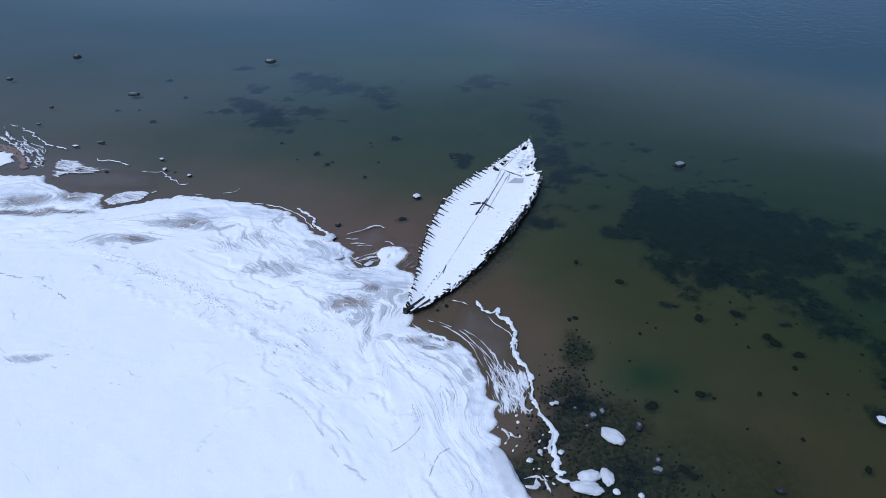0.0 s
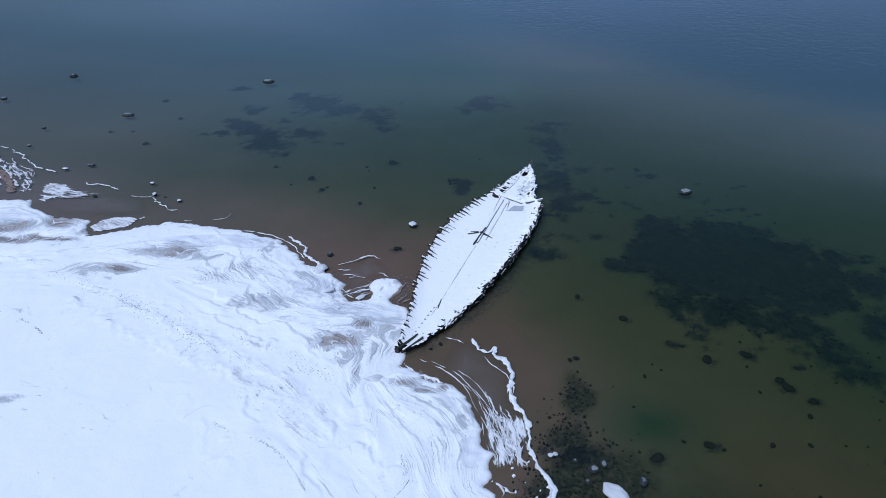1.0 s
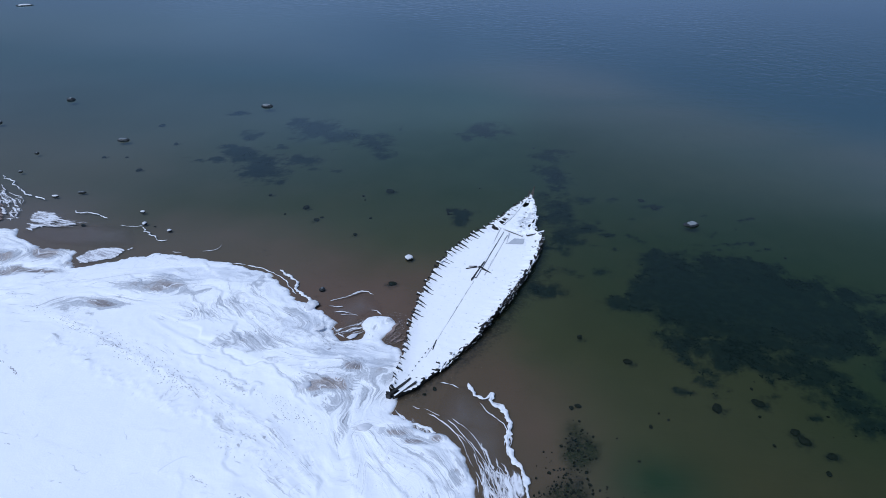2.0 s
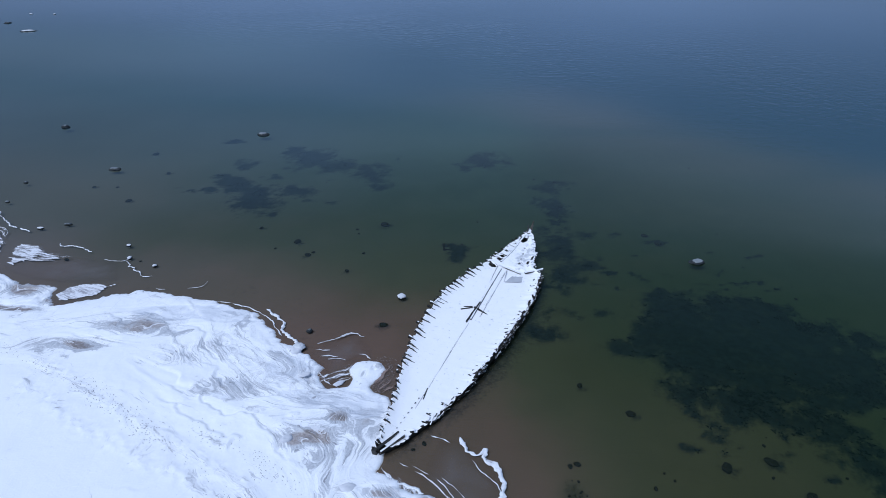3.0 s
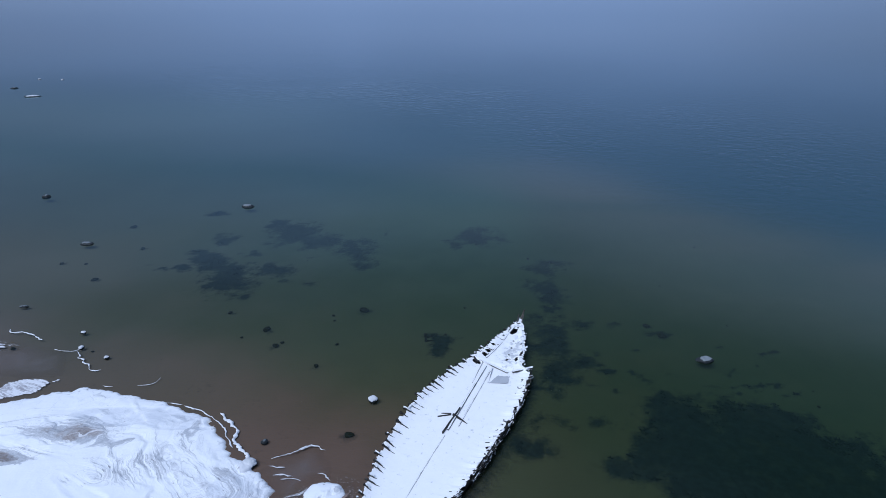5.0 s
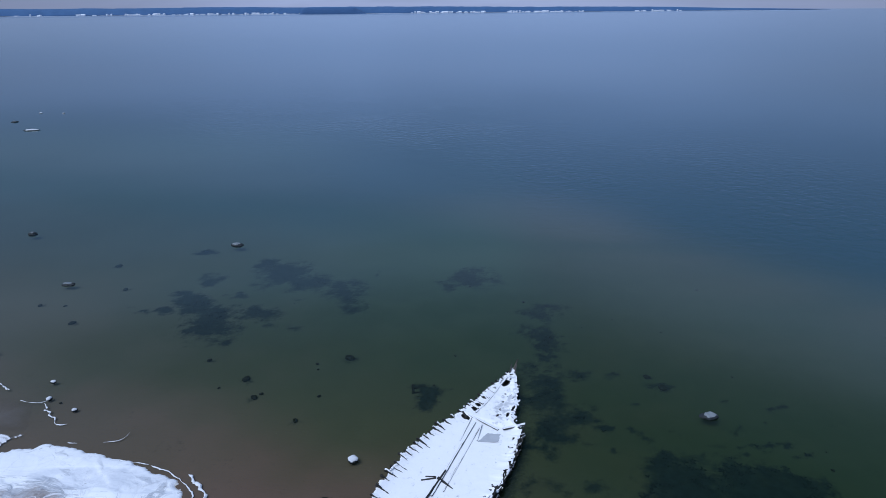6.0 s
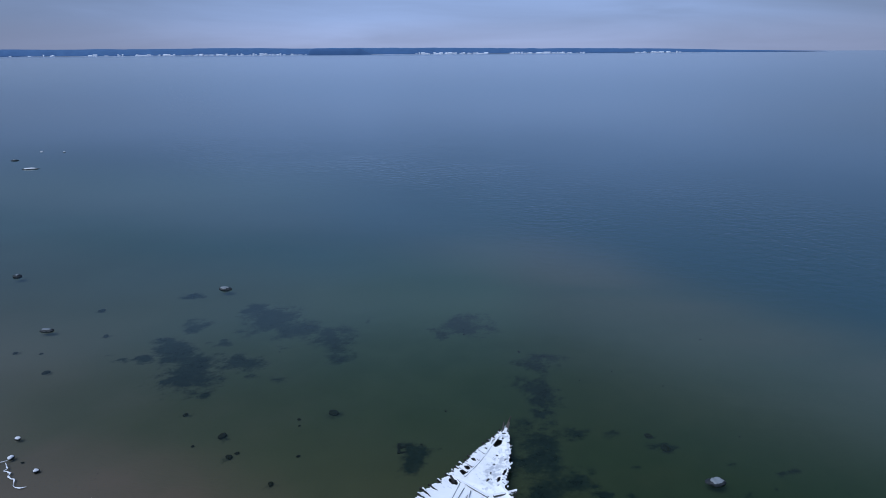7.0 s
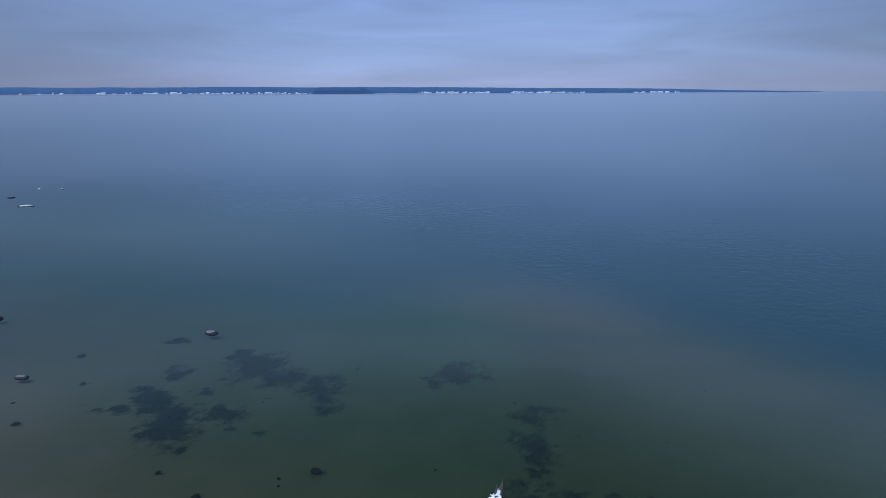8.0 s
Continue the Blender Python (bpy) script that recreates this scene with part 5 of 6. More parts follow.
ice_streaks()
ridge_thing([(-60, 70.9), (-57.6, 69.2), (-55.8, 68.0), (-53.4, 65.6), (-51.4, 63.6)], 0.3, 0.06, 210, STREAK_ICE, wiggle=0.6, gaps=0.3)
ridge_thing([(-57, 71.0), (-54.5, 68.8), (-52.0, 67.6), (-51.0, 66.0)], 0.12, 0.06, 220, STREAK_ICE, wiggle=0.8, gaps=0.3)
ridge_thing([(-47.6, 61.6), (-45, 61.2), (-42.6, 61.3)], 0.14, 0.06, 230, STREAK_ICE, wiggle=0.6, gaps=0.2)
ridge_thing([(-25.8, 56.8), (-24.8, 57.05), (-24.4, 57.5), (-24.35, 58.2)], 0.08, 0.05, 240, STREAK_ICE, wiggle=0.5)
SHELF_ICE = plain_snow_material("grey_shelf_ice", (0.46, 0.48, 0.53), (0.82, 0.83, 0.87))
floe([(2.2, 24.8), (3.1, 24.3), (3.9, 22.8), (4.4, 21.2), (3.2, 21.2), (2.4, 22.8)], 0.16, 425, SHELF_ICE, "ice_shelf", "smooth grey shelf of ice at the snow's edge", 0.18)
ridge_thing([(-4.8, 34.6), (-4.1, 33.7), (-3.4, 32.7), (-2.6, 32.0), (-1.8, 32.0), (-1.1, 32.6), (-0.5, 33.2)], 0.85, 0.12, 431, SHELF_ICE, "ice_shelf", "smooth curved shelf of grey ice above the bay", wiggle=0.5, base=0.16)
floe([(-6.13, 34.7), (-5.51, 35.03), (-4.78, 34.79), (-5.04, 34.41), (-5.83, 34.39)], 0.16, 435, SHELF_ICE, "ice_shelf", "small grey plate of ice frozen in slush", 0.16)
floe([(-8.65, 44.15), (-8.15, 44.65), (-7.65, 44.70), (-7.85, 44.25), (-8.25, 44.00)], 0.10, 407, SHELF_ICE)
floe([(-13.15, 48.30), (-12.65, 48.70), (-12.05, 48.40), (-12.15, 47.70), (-12.75, 47.50)], 0.30, 409, SHELF_ICE, "ice_shelf", "rounded grey knob of ice at the shore's edge", 0.0)
floe([(-11.35, 44.70), (-10.95, 45.10), (-10.45, 45.10), (-10.55, 44.80), (-10.95, 44.60)], 0.12, 411, SHELF_ICE, "ice_shelf", "small grey slab of ice frozen in snow", 0.34)
floe([(-10.95, 38.00), (-10.65, 38.50), (-10.25, 38.70), (-10.05, 38.30), (-10.45, 37.90)], 0.26, 412, SHELF_ICE, "ice_shelf", "rounded hump of ice beside brown slush", 0.26)
for k, line in enumerate(([(-10.95, 48.40), (-10.25, 48.25), (-9.55, 48.30)], [(-10.35, 47.60), (-9.65, 47.65), (-8.85, 47.50)], [(-9.65, 47.20), (-8.85, 47.25), (-8.15, 47.10)],
                          [(-7.15, 47.90), (-6.55, 47.80), (-6.05, 47.30)], [(-10.05, 45.80), (-9.65, 45.10), (-9.25, 44.60), (-8.75, 44.20)])):
    ridge_thing(line, 0.10 if k < 4 else 0.14, 0.05, 250 + 7 * k, STREAK_ICE, wiggle=1.0, gaps=0.15)
floe([(-58.5, 65.0), (-56.4, 66.3), (-55.0, 65.5), (-54.2, 64.0), (-55.5, 62.6), (-58.0, 63.4)], 0.12, 405, SNOW)


def thin_ice(points, seed):
    px, py = [p[0] for p in points], [p[1] for p in points]
    ix, iy = np.meshgrid(np.arange(min(px), max(px), 0.12), np.arange(min(py), max(py), 0.12))
    within = shore_distance(ix, iy, points) + 0.25 * fbm(ix / 0.8, iy / 0.8, seed, 3)
    ob = sheet("thin_ice", ix[0], iy[:, 0], 0.012 + 0 * ix, THIN_ICE, within > 0, {"fade": smooth01(within / 1.6)})
    return tagged(ob, "smooth thin grey ice skin over shallow water", "ice sheet")


thin_ice([(1.5, 39.2), (3.2, 37.5), (4.4, 36.0), (4.5, 33.0), (5.2, 31.2), (4.9, 28.5), (3.7, 27.6), (2.3, 29.5), (1.6, 32.2), (0.2, 34.5), (-0.9, 35.6), (-0.2, 37.4), (0.2, 38.9)], 411)
thin_ice([(-11.8, 47.6), (-9.6, 49.7), (-8.3, 50.4), (-7.2, 50.1), (-6.05, 47.90), (-7.25, 47.10), (-7.75, 45.80), (-8.05, 44.10), (-9.45, 44.50), (-9.85, 46.30)], 413)
thin_ice([(-5.85, 43.50), (-5.85, 44.50), (-5.05, 45.70), (-4.85, 47.30), (-3.85, 46.90), (-3.45, 44.90), (-4.05, 43.30)], 415)
thin_ice([(-47.1, 60.1), (-44.3, 60.6), (-39.2, 61.9), (-35.4, 61.2), (-33.4, 57.8), (-36.5, 57.2), (-38.5, 57.4), (-41.9, 57.6), (-46.0, 59.2)], 416)
thin_ice([(-59.0, 69.4), (-56.1, 68.6), (-53.3, 66.4), (-50.9, 63.0), (-51.5, 61.4), (-56, 62), (-60, 64)], 418)


def slush_film(points, heading, amount, seed, material):
    """A film of frazil slush drawn out into strands across the given heading; amount: how closed it is."""
    px, py = [p[0] for p in points], [p[1] for p in points]
    ix, iy = np.meshgrid(np.arange(min(px) - 0.5, max(px) + 0.5, 0.1), np.arange(min(py) - 0.5, max(py) + 0.5, 0.1))
    within = shore_distance(ix, iy, points) + 0.35 * fbm(ix / 1.1, iy / 1.1, seed, 4)
    c, d = math.cos(radians(heading)), math.sin(radians(heading))
    wave_x, wave_y = ix + 0.5 * fbm(ix / 2, iy / 2, seed + 1, 3), iy + 0.5 * fbm(ix / 2, iy / 2, seed + 2, 3)
    ob = sheet("slush_film", ix[0], iy[:, 0], 0.022 + 0.02 * smooth01(within / 0.8), material, within > 0,
               {"fade": amount * smooth01(within / 0.7), "across": c * wave_x + d * wave_y, "along": c * wave_y - d * wave_x})
    return tagged(ob, "streaky film of white and grey slush on shallow water" if material is SLUSH_FILM else "rusty brown slush film on shallow water", "slush")


slush_film([(-48.6, 63.4), (-48.2, 64.9), (-45.8, 64.5), (-43.7, 62.9), (-39.6, 61.7), (-43.4, 60.9), (-45.3, 60.8), (-46.5, 59.7)], 80, 0.80, 700, SLUSH_FILM)
slush_film([(-61.6, 74.0), (-58.6, 71.9), (-56.6, 69.5), (-55.1, 69.5), (-53.3, 67.9), (-52.0, 68.2), (-50.2, 65.1), (-49.1, 62.5), (-50.1, 62.0), (-51.6, 64.2), (-53.9, 66.3), (-56.6, 68.3), (-58.9, 69.8)], 50, 0.58, 707, SLUSH_FILM)
slush_film([(-60.6, 67.5), (-59.1, 69.1), (-55.9, 68.2), (-52.9, 65.6), (-50.3, 62.2), (-51.6, 61.6), (-53.7, 64.2), (-56.9, 66.3), (-59.2, 65.5)], 55, 1.10, 714, BROWN_FILM)
slush_film([(-59.7, 66.2), (-57.1, 66.6), (-55.0, 65.4), (-52.9, 63.8), (-54.8, 63.0), (-57.1, 62.4)], 50, 0.95, 721, SLUSH_FILM)
slush_film([(1.8, 31.9), (3.1, 32.2), (4.1, 31.6), (5.3, 32.1), (5.6, 29.8), (4.3, 27.4), (3.3, 27.4), (2.5, 28.6), (2.0, 29.7)], 10, 0.66, 728, SLUSH_FILM)
slush_film([(-4.0, 37.3), (-1.9, 35.5), (-0.3, 35.0), (1.3, 33.1), (2.1, 31.6), (2.4, 29.7), (1.6, 29.7), (0.8, 31.6), (-0.7, 33.4), (-3.2, 34.4)], 32, 0.62, 735, SLUSH_FILM)
slush_film([(-11.0, 45.4), (-9.5, 44.1), (-8.2, 43.9), (-6.7, 44.1), (-7.1, 46.0), (-6.5, 46.8), (-7.6, 47.1), (-9.0, 45.6)], -50, 0.42, 742, SLUSH_FILM)
slush_film([(-5.9, 46.8), (-3.9, 46.8), (-3.5, 43.5), (-5.0, 43.2), (-5.7, 44.3)], -30, 0.55, 749, BROWN_FILM)
slush_film([(-38.3, 55.0), (-37.7, 56.3), (-36.6, 57.1), (-33.3, 57.1), (-33.8, 55.4), (-35.6, 54.4), (-37.2, 54.1)], 72, 2.1, 770, SLUSH_FILM)
slush_film([(-44.5, 52.3), (-41.4, 52.6), (-37.8, 52.7), (-35.3, 53.2), (-33.6, 54.8), (-35.9, 53.8), (-38.9, 54.2), (-38.6, 53.1), (-43.2, 53.7), (-45.4, 55.3), (-44.5, 53.5), (-47.0, 53.0), (-48.1, 52.7), (-47.4, 51.6)], 82, 0.50, 756, SLUSH_FILM)


def slush_crumbs(rows, seed):
    """Small flat crumbs of dirty ice packed together in the pools by the stern."""
    rng = random.Random(seed)
    verts, faces = [], []
    for cx, cy, rx, ry, count in rows:
        for _ in range(count):
            a, q = rng.uniform(0, 6.28), math.sqrt(rng.random())
            x, y, r = cx + rx * q * math.cos(a), cy + ry * q * math.sin(a), rng.choice((0.015, 0.02, 0.03, 0.05)) * rng.uniform(0.7, 1.2)
            o, n, turn, h = len(verts), 8, rng.uniform(0, 6.28), rng.uniform(0.006, 0.022)
            for k, z in ((1.0, 0.0), (0.8, h)):
                for i in range(n):
                    t = turn + i * 6.283 / n
                    j = r * k * rng.uniform(0.75, 1.2)
                    verts.append((x + 1.3 * j * math.cos(t), y + 0.8 * j * math.sin(t), z))
            faces += [(o + i, o + (i + 1) % n, o + n + (i + 1) % n, o + n + i) for i in range(n)] + [tuple(range(o + n, o + 2 * n))]
    tagged(new("slush_crumbs", mesh_of("slush_crumbs", verts, faces, BROWN_SLUSH, False)), "brown and grey crumbs of slush in pool by stern", "slush", kind="stuff")


slush_crumbs([(-4.65, 44.30, 0.95, 0.8, 120), (-4.35, 46.20, 0.7, 0.9, 80), (-7.75, 45.90, 0.4, 0.8, 50), (-4.85, 47.40, 0.9, 0.4, 40)], 51)


# ---- stones ----
def boulder_mesh(rx, ry, rz, seed, material):
    bm = bmesh.new()
    bmesh.ops.create_icosphere(bm, subdivisions=4 if max(rx, ry) > 0.45 and material is ROCK else 3, radius=1)
    off = Vector((seed * 3.7, seed * 1.9, seed * 0.7))
    for v in bm.verts:
        k = 1 + (0.20 if material is ROCK else 0.34) * noise.noise(v.co * 1.1 + off) + 0.16 * noise.noise(v.co * 2.3 + off) + 0.08 * noise.noise(v.co * 5 + off) + 0.05 * noise.noise(v.co * 11 + off)
        v.co = Vector((v.co.x * rx * k, v.co.y * ry * k, v.co.z * rz * k))
    me = bpy.data.meshes.new("boulder")
    bm.to_mesh(me)
    bm.free()
    me.materials.append(material)
    me.polygons.foreach_set("use_smooth", [True] * len(me.polygons))
    return me


def cap_mesh(me, lift, seed, low, material):
    """Snow over the upper part of a boulder's mesh."""
    bm = bmesh.new()
    bm.from_mesh(me)
    bm.normal_update()
    top = max(v.co.z for v in bm.verts)
    dead = [v for v in bm.verts if v.co.z < top * (low + 0.25 * noise.noise(v.co * 3 + Vector((seed, 0, 0))))]
    bmesh.ops.delete(bm, geom=dead, context="VERTS")
    edge = {v for e in bm.edges if e.is_boundary for v in e.verts}
    for v in bm.verts:
        v.co += v.normal * (0.012 if v in edge else lift)
    out = bpy.data.meshes.new("snow_cap")
    bm.to_mesh(out)
    bm.free()
    out.materials.clear()
    out.materials.append(material)
    out.polygons.foreach_set("use_smooth", [True] * len(out.polygons))
    return out


def snowy_stone(x, y, rx, ry, seed, low=0.45, turn=0.0):
    rz = (0.42 if y < 60 else 0.40 if y < 150 else 0.2) * min(rx, ry) + 0.08
    me = boulder_mesh(rx, ry, rz, seed, ROCK)
    ob = new("boulder", me)
    ob.matrix_world = pose(x, y, rz * (0.1 if low > 0.25 else 0.3), 0, 0, turn)
    tagged(ob, "dark boulder with frosted top in shallow water" if low > 0.55 else "grey boulder in shallow water with a snow cap", "stone", "stones in the shallows")
    part("snow_cap", cap_mesh(me, 0.025 + 0.04 * min(rx, ry), seed, low, RIME if 0.6 < low < 0.65 else FROST if low > 0.55 else CAP_SNOW), ob, "grey frost on the top" if low > 0.55 else "white snow cap")


STONES = [(-66.9, 102.9, 0.7, 0.6, 0.85), (-32.4, 100.6, 0.9, 0.6, 0.64), (-48.9, 85.6, 0.9, 0.45, 0.70), (25.3, 64.2, 0.80, 0.48, 0.62),
          (-4.6, 56.4, 0.42, 0.4, 0.3), (-58.6, 80.6, 0.3, 0.25, 0.8), (-57.0, 74.7, 0.28, 0.2, 0.6), (-48.3, 68.1, 0.42, 0.2, 0.3),
          (-45.6, 69.2, 0.48, 0.2, 0.6), (-35.9, 64.7, 0.3, 0.2, 0.3), (-34.4, 62.1, 0.26, 0.26, 0.3), (-31.0, 60.7, 0.26, 0.2, 0.3),
          (-12.1, 50.8, 0.26, 0.26, 0.75), (-12.4, 48.4, 0.55, 0.5, 0.2), (28.4, 27.7, 0.35, 0.4, 0.4)]
NEAR_STONES = [(10.3, 25.9, 0.80, 0.50, -0.1), (8.3, 22.9, 0.7, 0.4, 0.0), (9.4, 22.9, 0.38, 0.58, 0.0), (8.0, 22.1, 1.0, 0.42, 0.0),
               (9.8, 21.9, 0.22, 0.2, 0.1), (12.6, 23.5, 0.4, 0.3, 0.62), (12.8, 24.2, 0.2, 0.2, 0.62), (7.0, 28.6, 0.18, 0.14, 0.2),
               (6.7, 28.5, 0.18, 0.14, 0.2), (8.2, 28.2, 0.18, 0.14, 0.7), (8.8, 26.7, 0.16, 0.2, 0.7), (6.8, 24.6, 0.2, 0.2, 0.3),
               (5.5, 24.6, 0.18, 0.18, 0.3), (4.8, 24.0, 0.14, 0.14, 0.3), (11.2, 21.7, 0.2, 0.2, 0.3), (19.6, 22.3, 0.3, 0.2, 0.9),
               (12.2, 26.8, 0.3, 0.36, 0.7), (9.3, 27.6, 0.34, 0.3, 0.62), (10.0, 28.0, 0.2, 0.3, 0.62)]
FAR_STONES = [(-129.2, 184.6, 2.3, 1.0, 0.5), (-144.2, 197.1, 1.1, 1.0, 0.8), (-139.5, 213.4, 0.4, 0.4, 0.1), (-148.0, 213.8, 0.5, 0.4, 0.1),
              (-150.0, 194.0, 1.2, 0.8, 0.8), (-72.0, 92.0, 0.5, 0.4, 0.6), (-84.0, 96.0, 0.6, 0.5, 0.6)]
for i, (x, y, rx, ry, low) in enumerate(STONES + NEAR_STONES + FAR_STONES):
    snowy_stone(x, y, rx, ry, i + 1, low, -40 if i == 15 else (i * 37) % 30 - 15)

rng = random.Random(31)
for i in range(18):
    SUNK.append((rng.uniform(-34, 34), rng.uniform(58, 92), rng.uniform(0.10, 0.22)))
for i in range(16):
    SUNK.append((6.0 + rng.gauss(3.2, 2.2), 22 + rng.random() * 13, rng.uniform(0.07, 0.17)))
for i in range(14):
    SUNK.append((rng.uniform(12, 32), rng.uniform(22, 40), rng.uniform(0.1, 0.22)))
bases = [boulder_mesh(1, 0.75, 0.5, 60 + k, SUNK_ROCK) for k in range(6)]
spots = np.array([(s[0], s[1]) for s in SUNK])
floor_z = -depth_at(np.maximum(-shore_distance(spots[:, 0], spots[:, 1], SHORE), 0))
for i, (x, y, r) in enumerate(SUNK):
    if floor_z[i] > -0.07:
        continue
    ob = new("sunken_stone", bases[i % 6])
    r *= 0.9
    ob.matrix_world = Matrix.LocRotScale((x, y, min(floor_z[i] + 0.10, -0.03 - r * 0.3)), Euler((0, 0, i * 1.3)), (r, r, 0.7 * min(r, 0.5)))
    tagged(ob, "dark algae-covered stone under the water", "stone", "sunken stones")


def cobbles(rows, count, seed):
    """Small algae-covered cobbles strewn over the near shallows."""
    rng = random.Random(seed)
    ball = bmesh.new()
    bmesh.ops.create_icosphere(ball, subdivisions=1, radius=1)
    ball.verts.index_update()
    shape = [v.co.copy() for v in ball.verts]
    tris = [tuple(v.index for v in f.verts) for f in ball.faces]
    ball.free()
    area = [r[2] * r[3] for r in rows]
    verts, faces = [], []
    for cx, cy, rx, ry, *_ in rng.choices(rows, area, k=count):
        x, y = rng.gauss(cx, 0.75 * rx), rng.gauss(cy, 0.75 * ry)
        depth = float(depth_at(max(0.0, -float(shore_distance(np.array(x), np.array(y), SHORE)))))
        r, o, turn = rng.choice((0.03, 0.04, 0.05, 0.07, 0.10)) * rng.uniform(0.8, 1.25), len(verts), rng.uniform(0, 6.28)
        if depth < 0.09:
            continue
        for p in shape:
            k = r * rng.uniform(0.8, 1.2)
            u, v = p.x * k * 1.25, p.y * k
            verts.append((x + u * math.cos(turn) - v * math.sin(turn), y + u * math.sin(turn) + v * math.cos(turn), min(-depth + 0.3 * r + p.z * k * 0.6, -0.015)))
        faces += [tuple(i + o for i in t) for t in tris]
    tagged(new("cobbles", mesh_of("cobbles", verts, faces, SUNK_ROCK)), "dark algae-covered cobbles strewn on shallow seabed", "cobbles", kind="stuff")


cobbles(WEED_NEAR, 1900, 71)
cobbles(WEED_EAST[9:25], 260, 72)


# ---- weed on the seabed ----
def weed_tufts(rows, count, seed, thin=False, name="seaweed"):
    """Low dark tufts over the weed beds: short bent blades on the seabed."""
    rng = np.random.RandomState(seed)
    area = np.array([r[2] * r[3] for r in rows])
    pick = rng.choice(len(rows), count, p=area / area.sum())
    rr, aa = 1.35 * np.sqrt(rng.rand(count)), rng.rand(count) * 2 * np.pi
    x = np.array([rows[k][0] + rows[k][2] * r * np.cos(a) for k, r, a in zip(pick, rr, aa)])
    y = np.array([rows[k][1] + rows[k][3] * r * np.sin(a) for k, r, a in zip(pick, rr, aa)])
    keep = weed_growth(x, y, weed_at(x, y)) > (1.0 if thin else 0.70)
    keep &= weed_at(x, y) < 1.15
    x, y = x[keep], y[keep]
    z = -depth_at(np.maximum(-shore_distance(x, y, SHORE), 0.2))
    verts, faces = [], []
    for a, b, c in zip(x, y, z):
        if c > -0.15:
            continue
        size, turn = rng.uniform(0.10, 0.28), rng.uniform(0, 6.28)
        for k in range(3):
            t = turn + k * 2.1 + rng.uniform(-0.4, 0.4)
            dx, dy = np.cos(t) * size, np.sin(t) * size
            o = len(verts)
            top = min(c + size * 0.6, -0.04)
            verts += [(a - dy * 0.3, b + dx * 0.3, c), (a + dy * 0.3, b - dx * 0.3, c), (a + dx * 0.6, b + dy * 0.6, top), (a + dx * 1.2, b + dy * 1.2, c + (top - c) * 0.6)]
            faces += [(o, o + 1, o + 2), (o + 1, o + 3, o + 2), (o, o + 2, o + 3)]
    tagged(new(name, mesh_of(name, verts, faces, WEED, False)), "dark brown seaweed tufts on the sandy seabed", "seaweed", kind="stuff")


weed_tufts(WEED_WEST, 1100, 1, True)
weed_tufts(WEED_BOW, 1100, 2, True)
weed_tufts(WEED_EAST, 4500, 3)
weed_tufts(WEED_NEAR, 3500, 4)


# ---- tracks and washed-up bits on the snow ----
def snow_height(x, y):
    hit, place, *_ = snow_shore.ray_cast(Vector((x, y, 5)), Vector((0, 0, -1)))
    return place.z if hit else None


def debris(lines, seed):
    """Small flat flecks along wandering lines: weed and grit, and the shade in tracks and cracks drawn as flecks."""
    rng = random.Random(seed)
    verts, faces = [], []
    for points, per_metre, spread, size in lines:
        pts = curve_points(points, 1 / per_metre)
        phase = rng.uniform(0, 100)
        for i, p in enumerate(pts):
            thick = 0.5 + 0.9 * float(vnoise(np.array(i / per_metre * 1.3 + phase), np.array(0.0), seed))
            if rng.random() > thick:
                continue
            t = (pts[min(i + 1, len(pts) - 1)] - pts[max(i - 1, 0)]).normalized()
            x, y = p.x + rng.gauss(0, spread), p.y + rng.gauss(0, spread)
            z = snow_height(x, y)
            if z is None:
                continue
            r, o = size * rng.uniform(0.4, 1.4), len(verts)
            turn = math.atan2(t.y, t.x) + rng.gauss(0, 0.5)
            long = rng.uniform(1.0, 2.4)
            for k in range(6):
                a = k * 1.047
                u, v = r * long * math.cos(a) * rng.uniform(0.7, 1.2), r * 0.6 * math.sin(a) * rng.uniform(0.6, 1.2)
                verts.append((x + u * math.cos(turn) - v * math.sin(turn), y + u * math.sin(turn) + v * math.cos(turn), z - 0.012))
            verts.append((x, y, z + 0.012 + r * 0.15))
            faces += [(o + k, o + (k + 1) % 6, o + 6) for k in range(6)]
    tagged(new("debris_and_track_flecks", mesh_of("debris_and_track_flecks", verts, faces, DEBRIS, False)), "grey flecks of debris, weed and painted track shade on snow", "debris", kind="stuff")


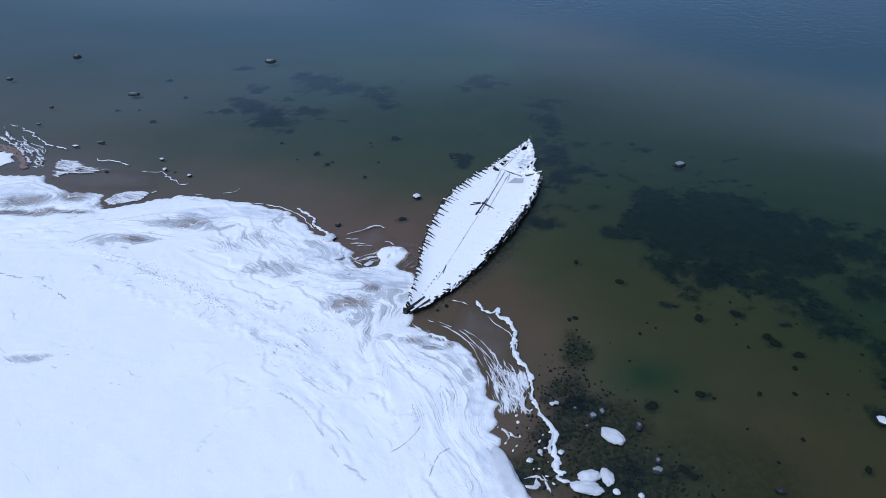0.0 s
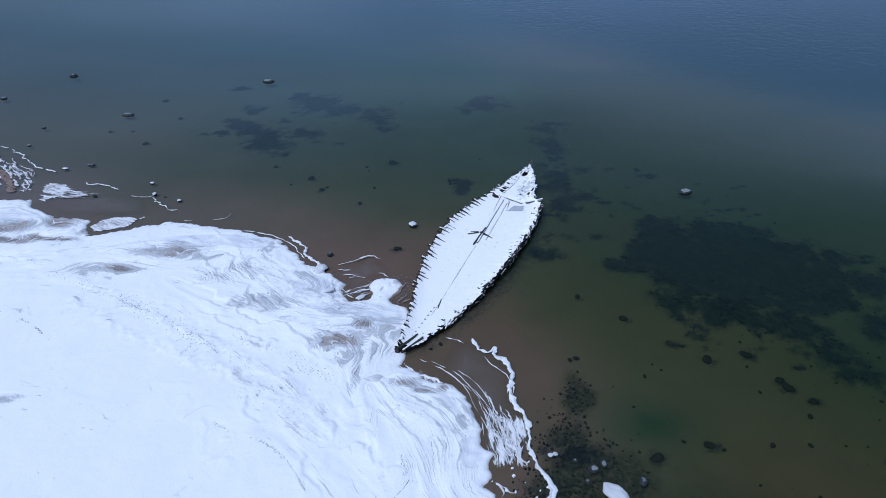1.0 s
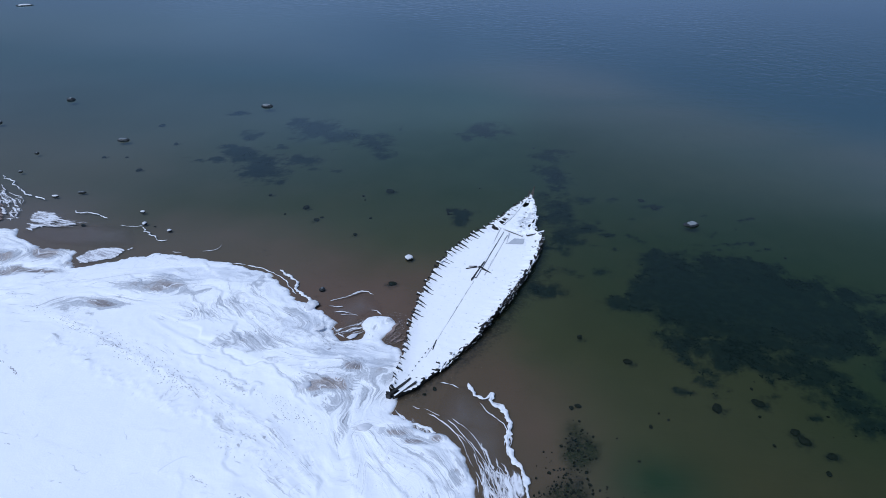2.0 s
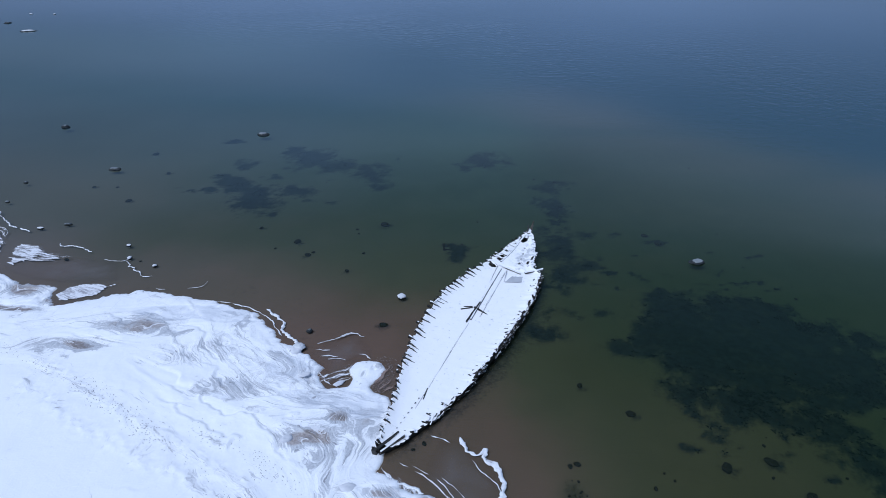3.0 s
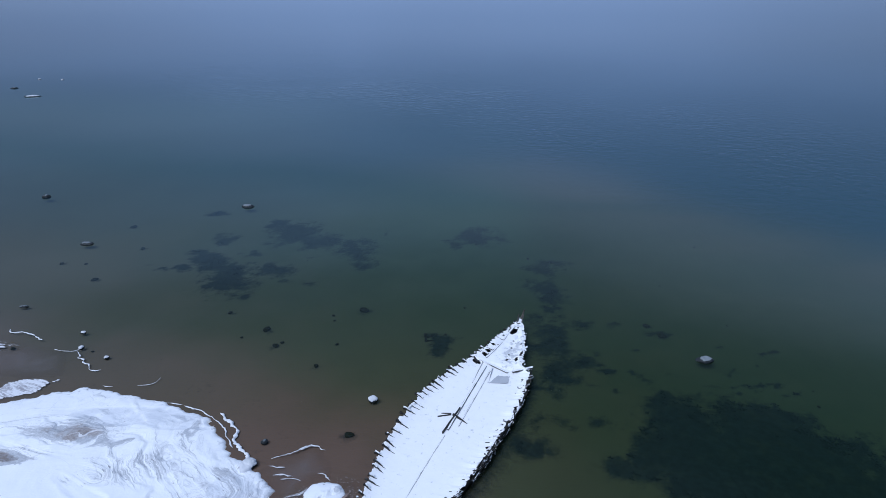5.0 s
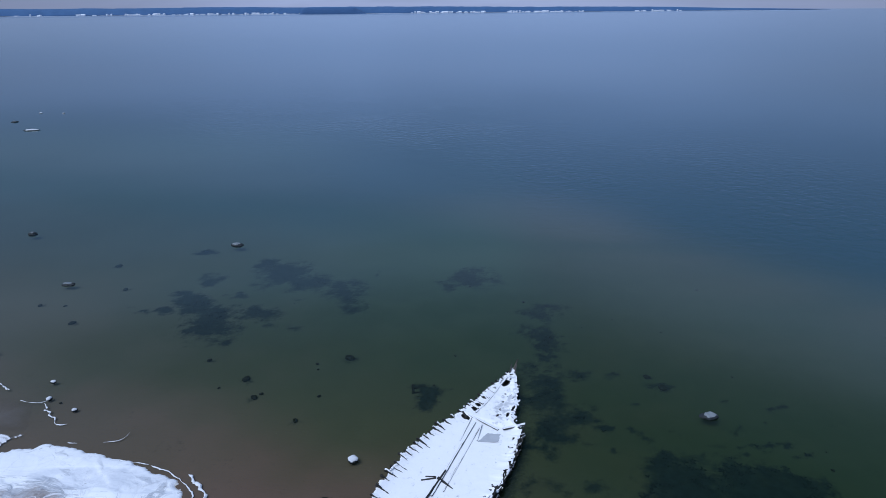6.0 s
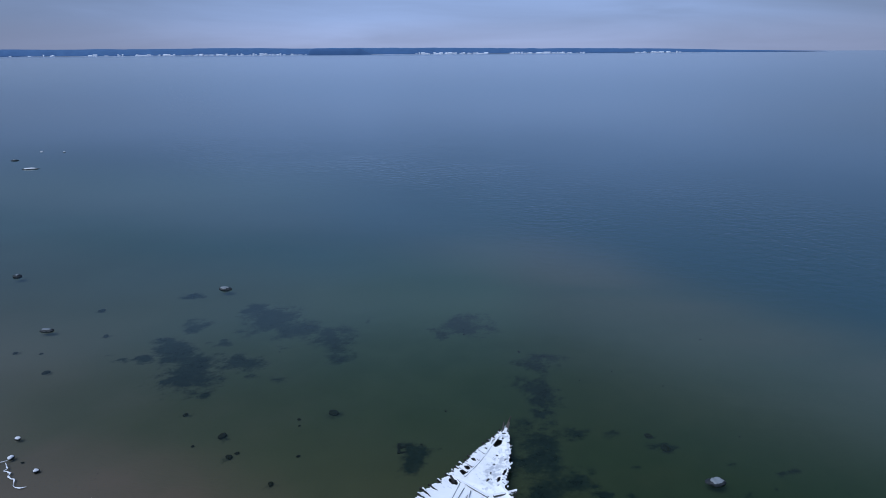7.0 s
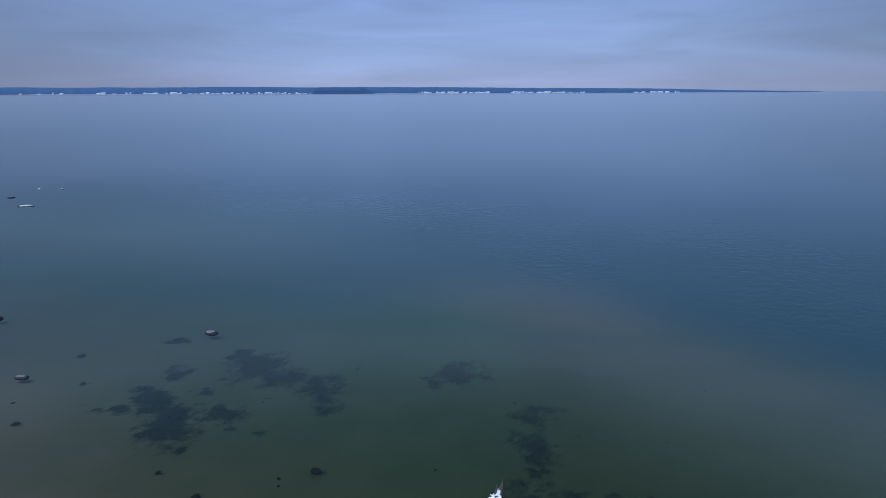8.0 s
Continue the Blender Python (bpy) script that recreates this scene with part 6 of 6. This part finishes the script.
bpy.context.view_layer.update()
debris([([(-30.5, 44.2), (-28.8, 43.3), (-26.4, 42.1), (-23.5, 40.5), (-20.9, 38.7), (-17.5, 37.0)], 20, 0.45, 0.06),
        ([(-17.5, 38.4), (-15.8, 37.8), (-13.1, 36.5), (-10.0, 34.6)], 20, 0.45, 0.055),
        ([(-15.9, 30.1), (-14.3, 29.3), (-12.1, 28.6), (-10.1, 27.2), (-8.6, 25.4), (-7.2, 23.7), (-5.2, 22.0)], 46, 0.07, 0.05),
        ([(-42.9, 42.5), (-40.9, 41.8), (-37.8, 40.9), (-34.5, 39.5), (-32.0, 37.7)], 44, 0.05, 0.06),
        ([(-15.2, 33.4), (-14.4, 32.6), (-12.7, 31.2)], 10, 0.4, 0.05),
        ([(-19.0, 37.3), (-15.8, 36.1), (-13.7, 35.1)], 16, 0.03, 0.035),
        ([(-13.4, 35.2), (-10.5, 32.6), (-8.4, 31.2)], 12, 0.05, 0.03),
        ([(-4.0, 24.1), (-3.2, 24.7), (-2.5, 25.6), (-2.2, 26.2)], 70, 0.01, 0.04),
        ([(-1.4, 22.5), (-1.0, 23.9), (-0.2, 24.6)], 50, 0.03, 0.045),
        ([(-2.9, 27.9), (-2.4, 26.9), (-1.9, 25.9)], 40, 0.10, 0.04),
        ([(-36, 46.5), (-33, 45.0), (-30, 43.6)], 7, 0.35, 0.05),
        ([(-39.2, 48.0), (-33.8, 45.2), (-27.7, 42.2), (-21.8, 38.8), (-16.7, 36.1), (-12.3, 32.7), (-10.6, 31.6)], 16, 0.30, 0.055),
        ([(-18.3, 39.3), (-14.1, 37.6), (-10.7, 35.9), (-8.4, 33.9)], 14, 0.25, 0.05)], 5)


# ---- loose pieces of ice and sunken timbers ----
def ice_chunks():
    rng = random.Random(41)
    shapes = []
    for k in range(5):
        me = boulder_mesh(1, 0.35 + 0.4 * rng.random(), 0.4, 90 + k, ICE)
        me.name = "ice_chunk"
        shapes.append(me)
    spots = [(2.9, 26.5), (3.2, 26.3), (3.45, 26.1), (3.75, 25.9), (4.3, 25.8), (3.35, 25.25), (4.05, 25.05), (3.8, 24.7), (4.8, 24.0), (5.55, 24.65), (7.0, 24.7), (4.2, 26.9), (5.0, 23.4)]
    spots += [(np.interp(y, [22, 28], [4.6, 3.6]) + rng.uniform(0.2, 2.2), y) for y in np.linspace(22.4, 28, 12)]
    for k, (x, y) in enumerate(spots):
        size = rng.uniform(0.05, 0.13) * (1.7 if k in (4, 8, 9) else 1.0)
        ob = new("ice_chunk", shapes[k % 5])
        ob.matrix_world = Matrix.LocRotScale((x, y, 0.2 * size), Euler((0, 0, rng.uniform(0, 6.3))), (size, size, size * 0.8))
        tagged(ob, "small broken chunk of white ice at water's edge", "ice chunk", "ice chunks in the shallows")


def sunken_hatch():
    rng = random.Random(42)
    hatch = new("sunken_hatch")
    hatch.matrix_world = pose(0.15, 66.2, -0.62, 3, 4, 12)
    tagged(hatch, "dark sunken wooden hatch frame among weed on seabed", "wreckage")
    for k, (a, b) in enumerate((((-0.7, -1.3, 0), (1.1, -1.5, 0)), ((-1.1, 1.1, 0), (0.7, 1.4, 0)), ((-1.25, 0.3, 0.05), (-1.15, 1.6, 0.05)),
                                ((1.15, -1.6, 0.05), (0.85, 1.5, 0.05)), ((-0.9, -0.3, 0), (1.25, -0.4, 0.05)), ((-1.2, 0.4, 0), (1.05, 0.5, 0)))):
        a, b = Vector(a), Vector(b)
        part("board", timber("board", [a.lerp(b, i / 4) for i in range(5)], 0.24, 0.12, SUNK_WOOD, (b - a).cross(Vector((0, 0, 1))), 0.03, rng), hatch)


ice_chunks()
sunken_hatch()
# a crumpled sheet of ice at the southern edge
for k, line in enumerate(([(4.5, 23.0), (5.0, 22.7), (5.7, 22.4)], [(5.0, 22.9), (5.2, 22.4), (5.1, 21.9)], [(5.3, 22.7), (5.9, 22.3), (6.1, 21.9)], [(4.6, 22.5), (5.0, 22.2), (5.5, 22.1)],
                          [(3.0, 26.5), (3.4, 26.2), (3.5, 25.4)], [(3.5, 26.1), (4.0, 25.8), (4.4, 25.9)])):
    ridge_thing(line, 0.30 if k < 4 else 0.13, 0.12, 600 + 9 * k, STREAK_ICE, wiggle=1.2, gaps=0.15)
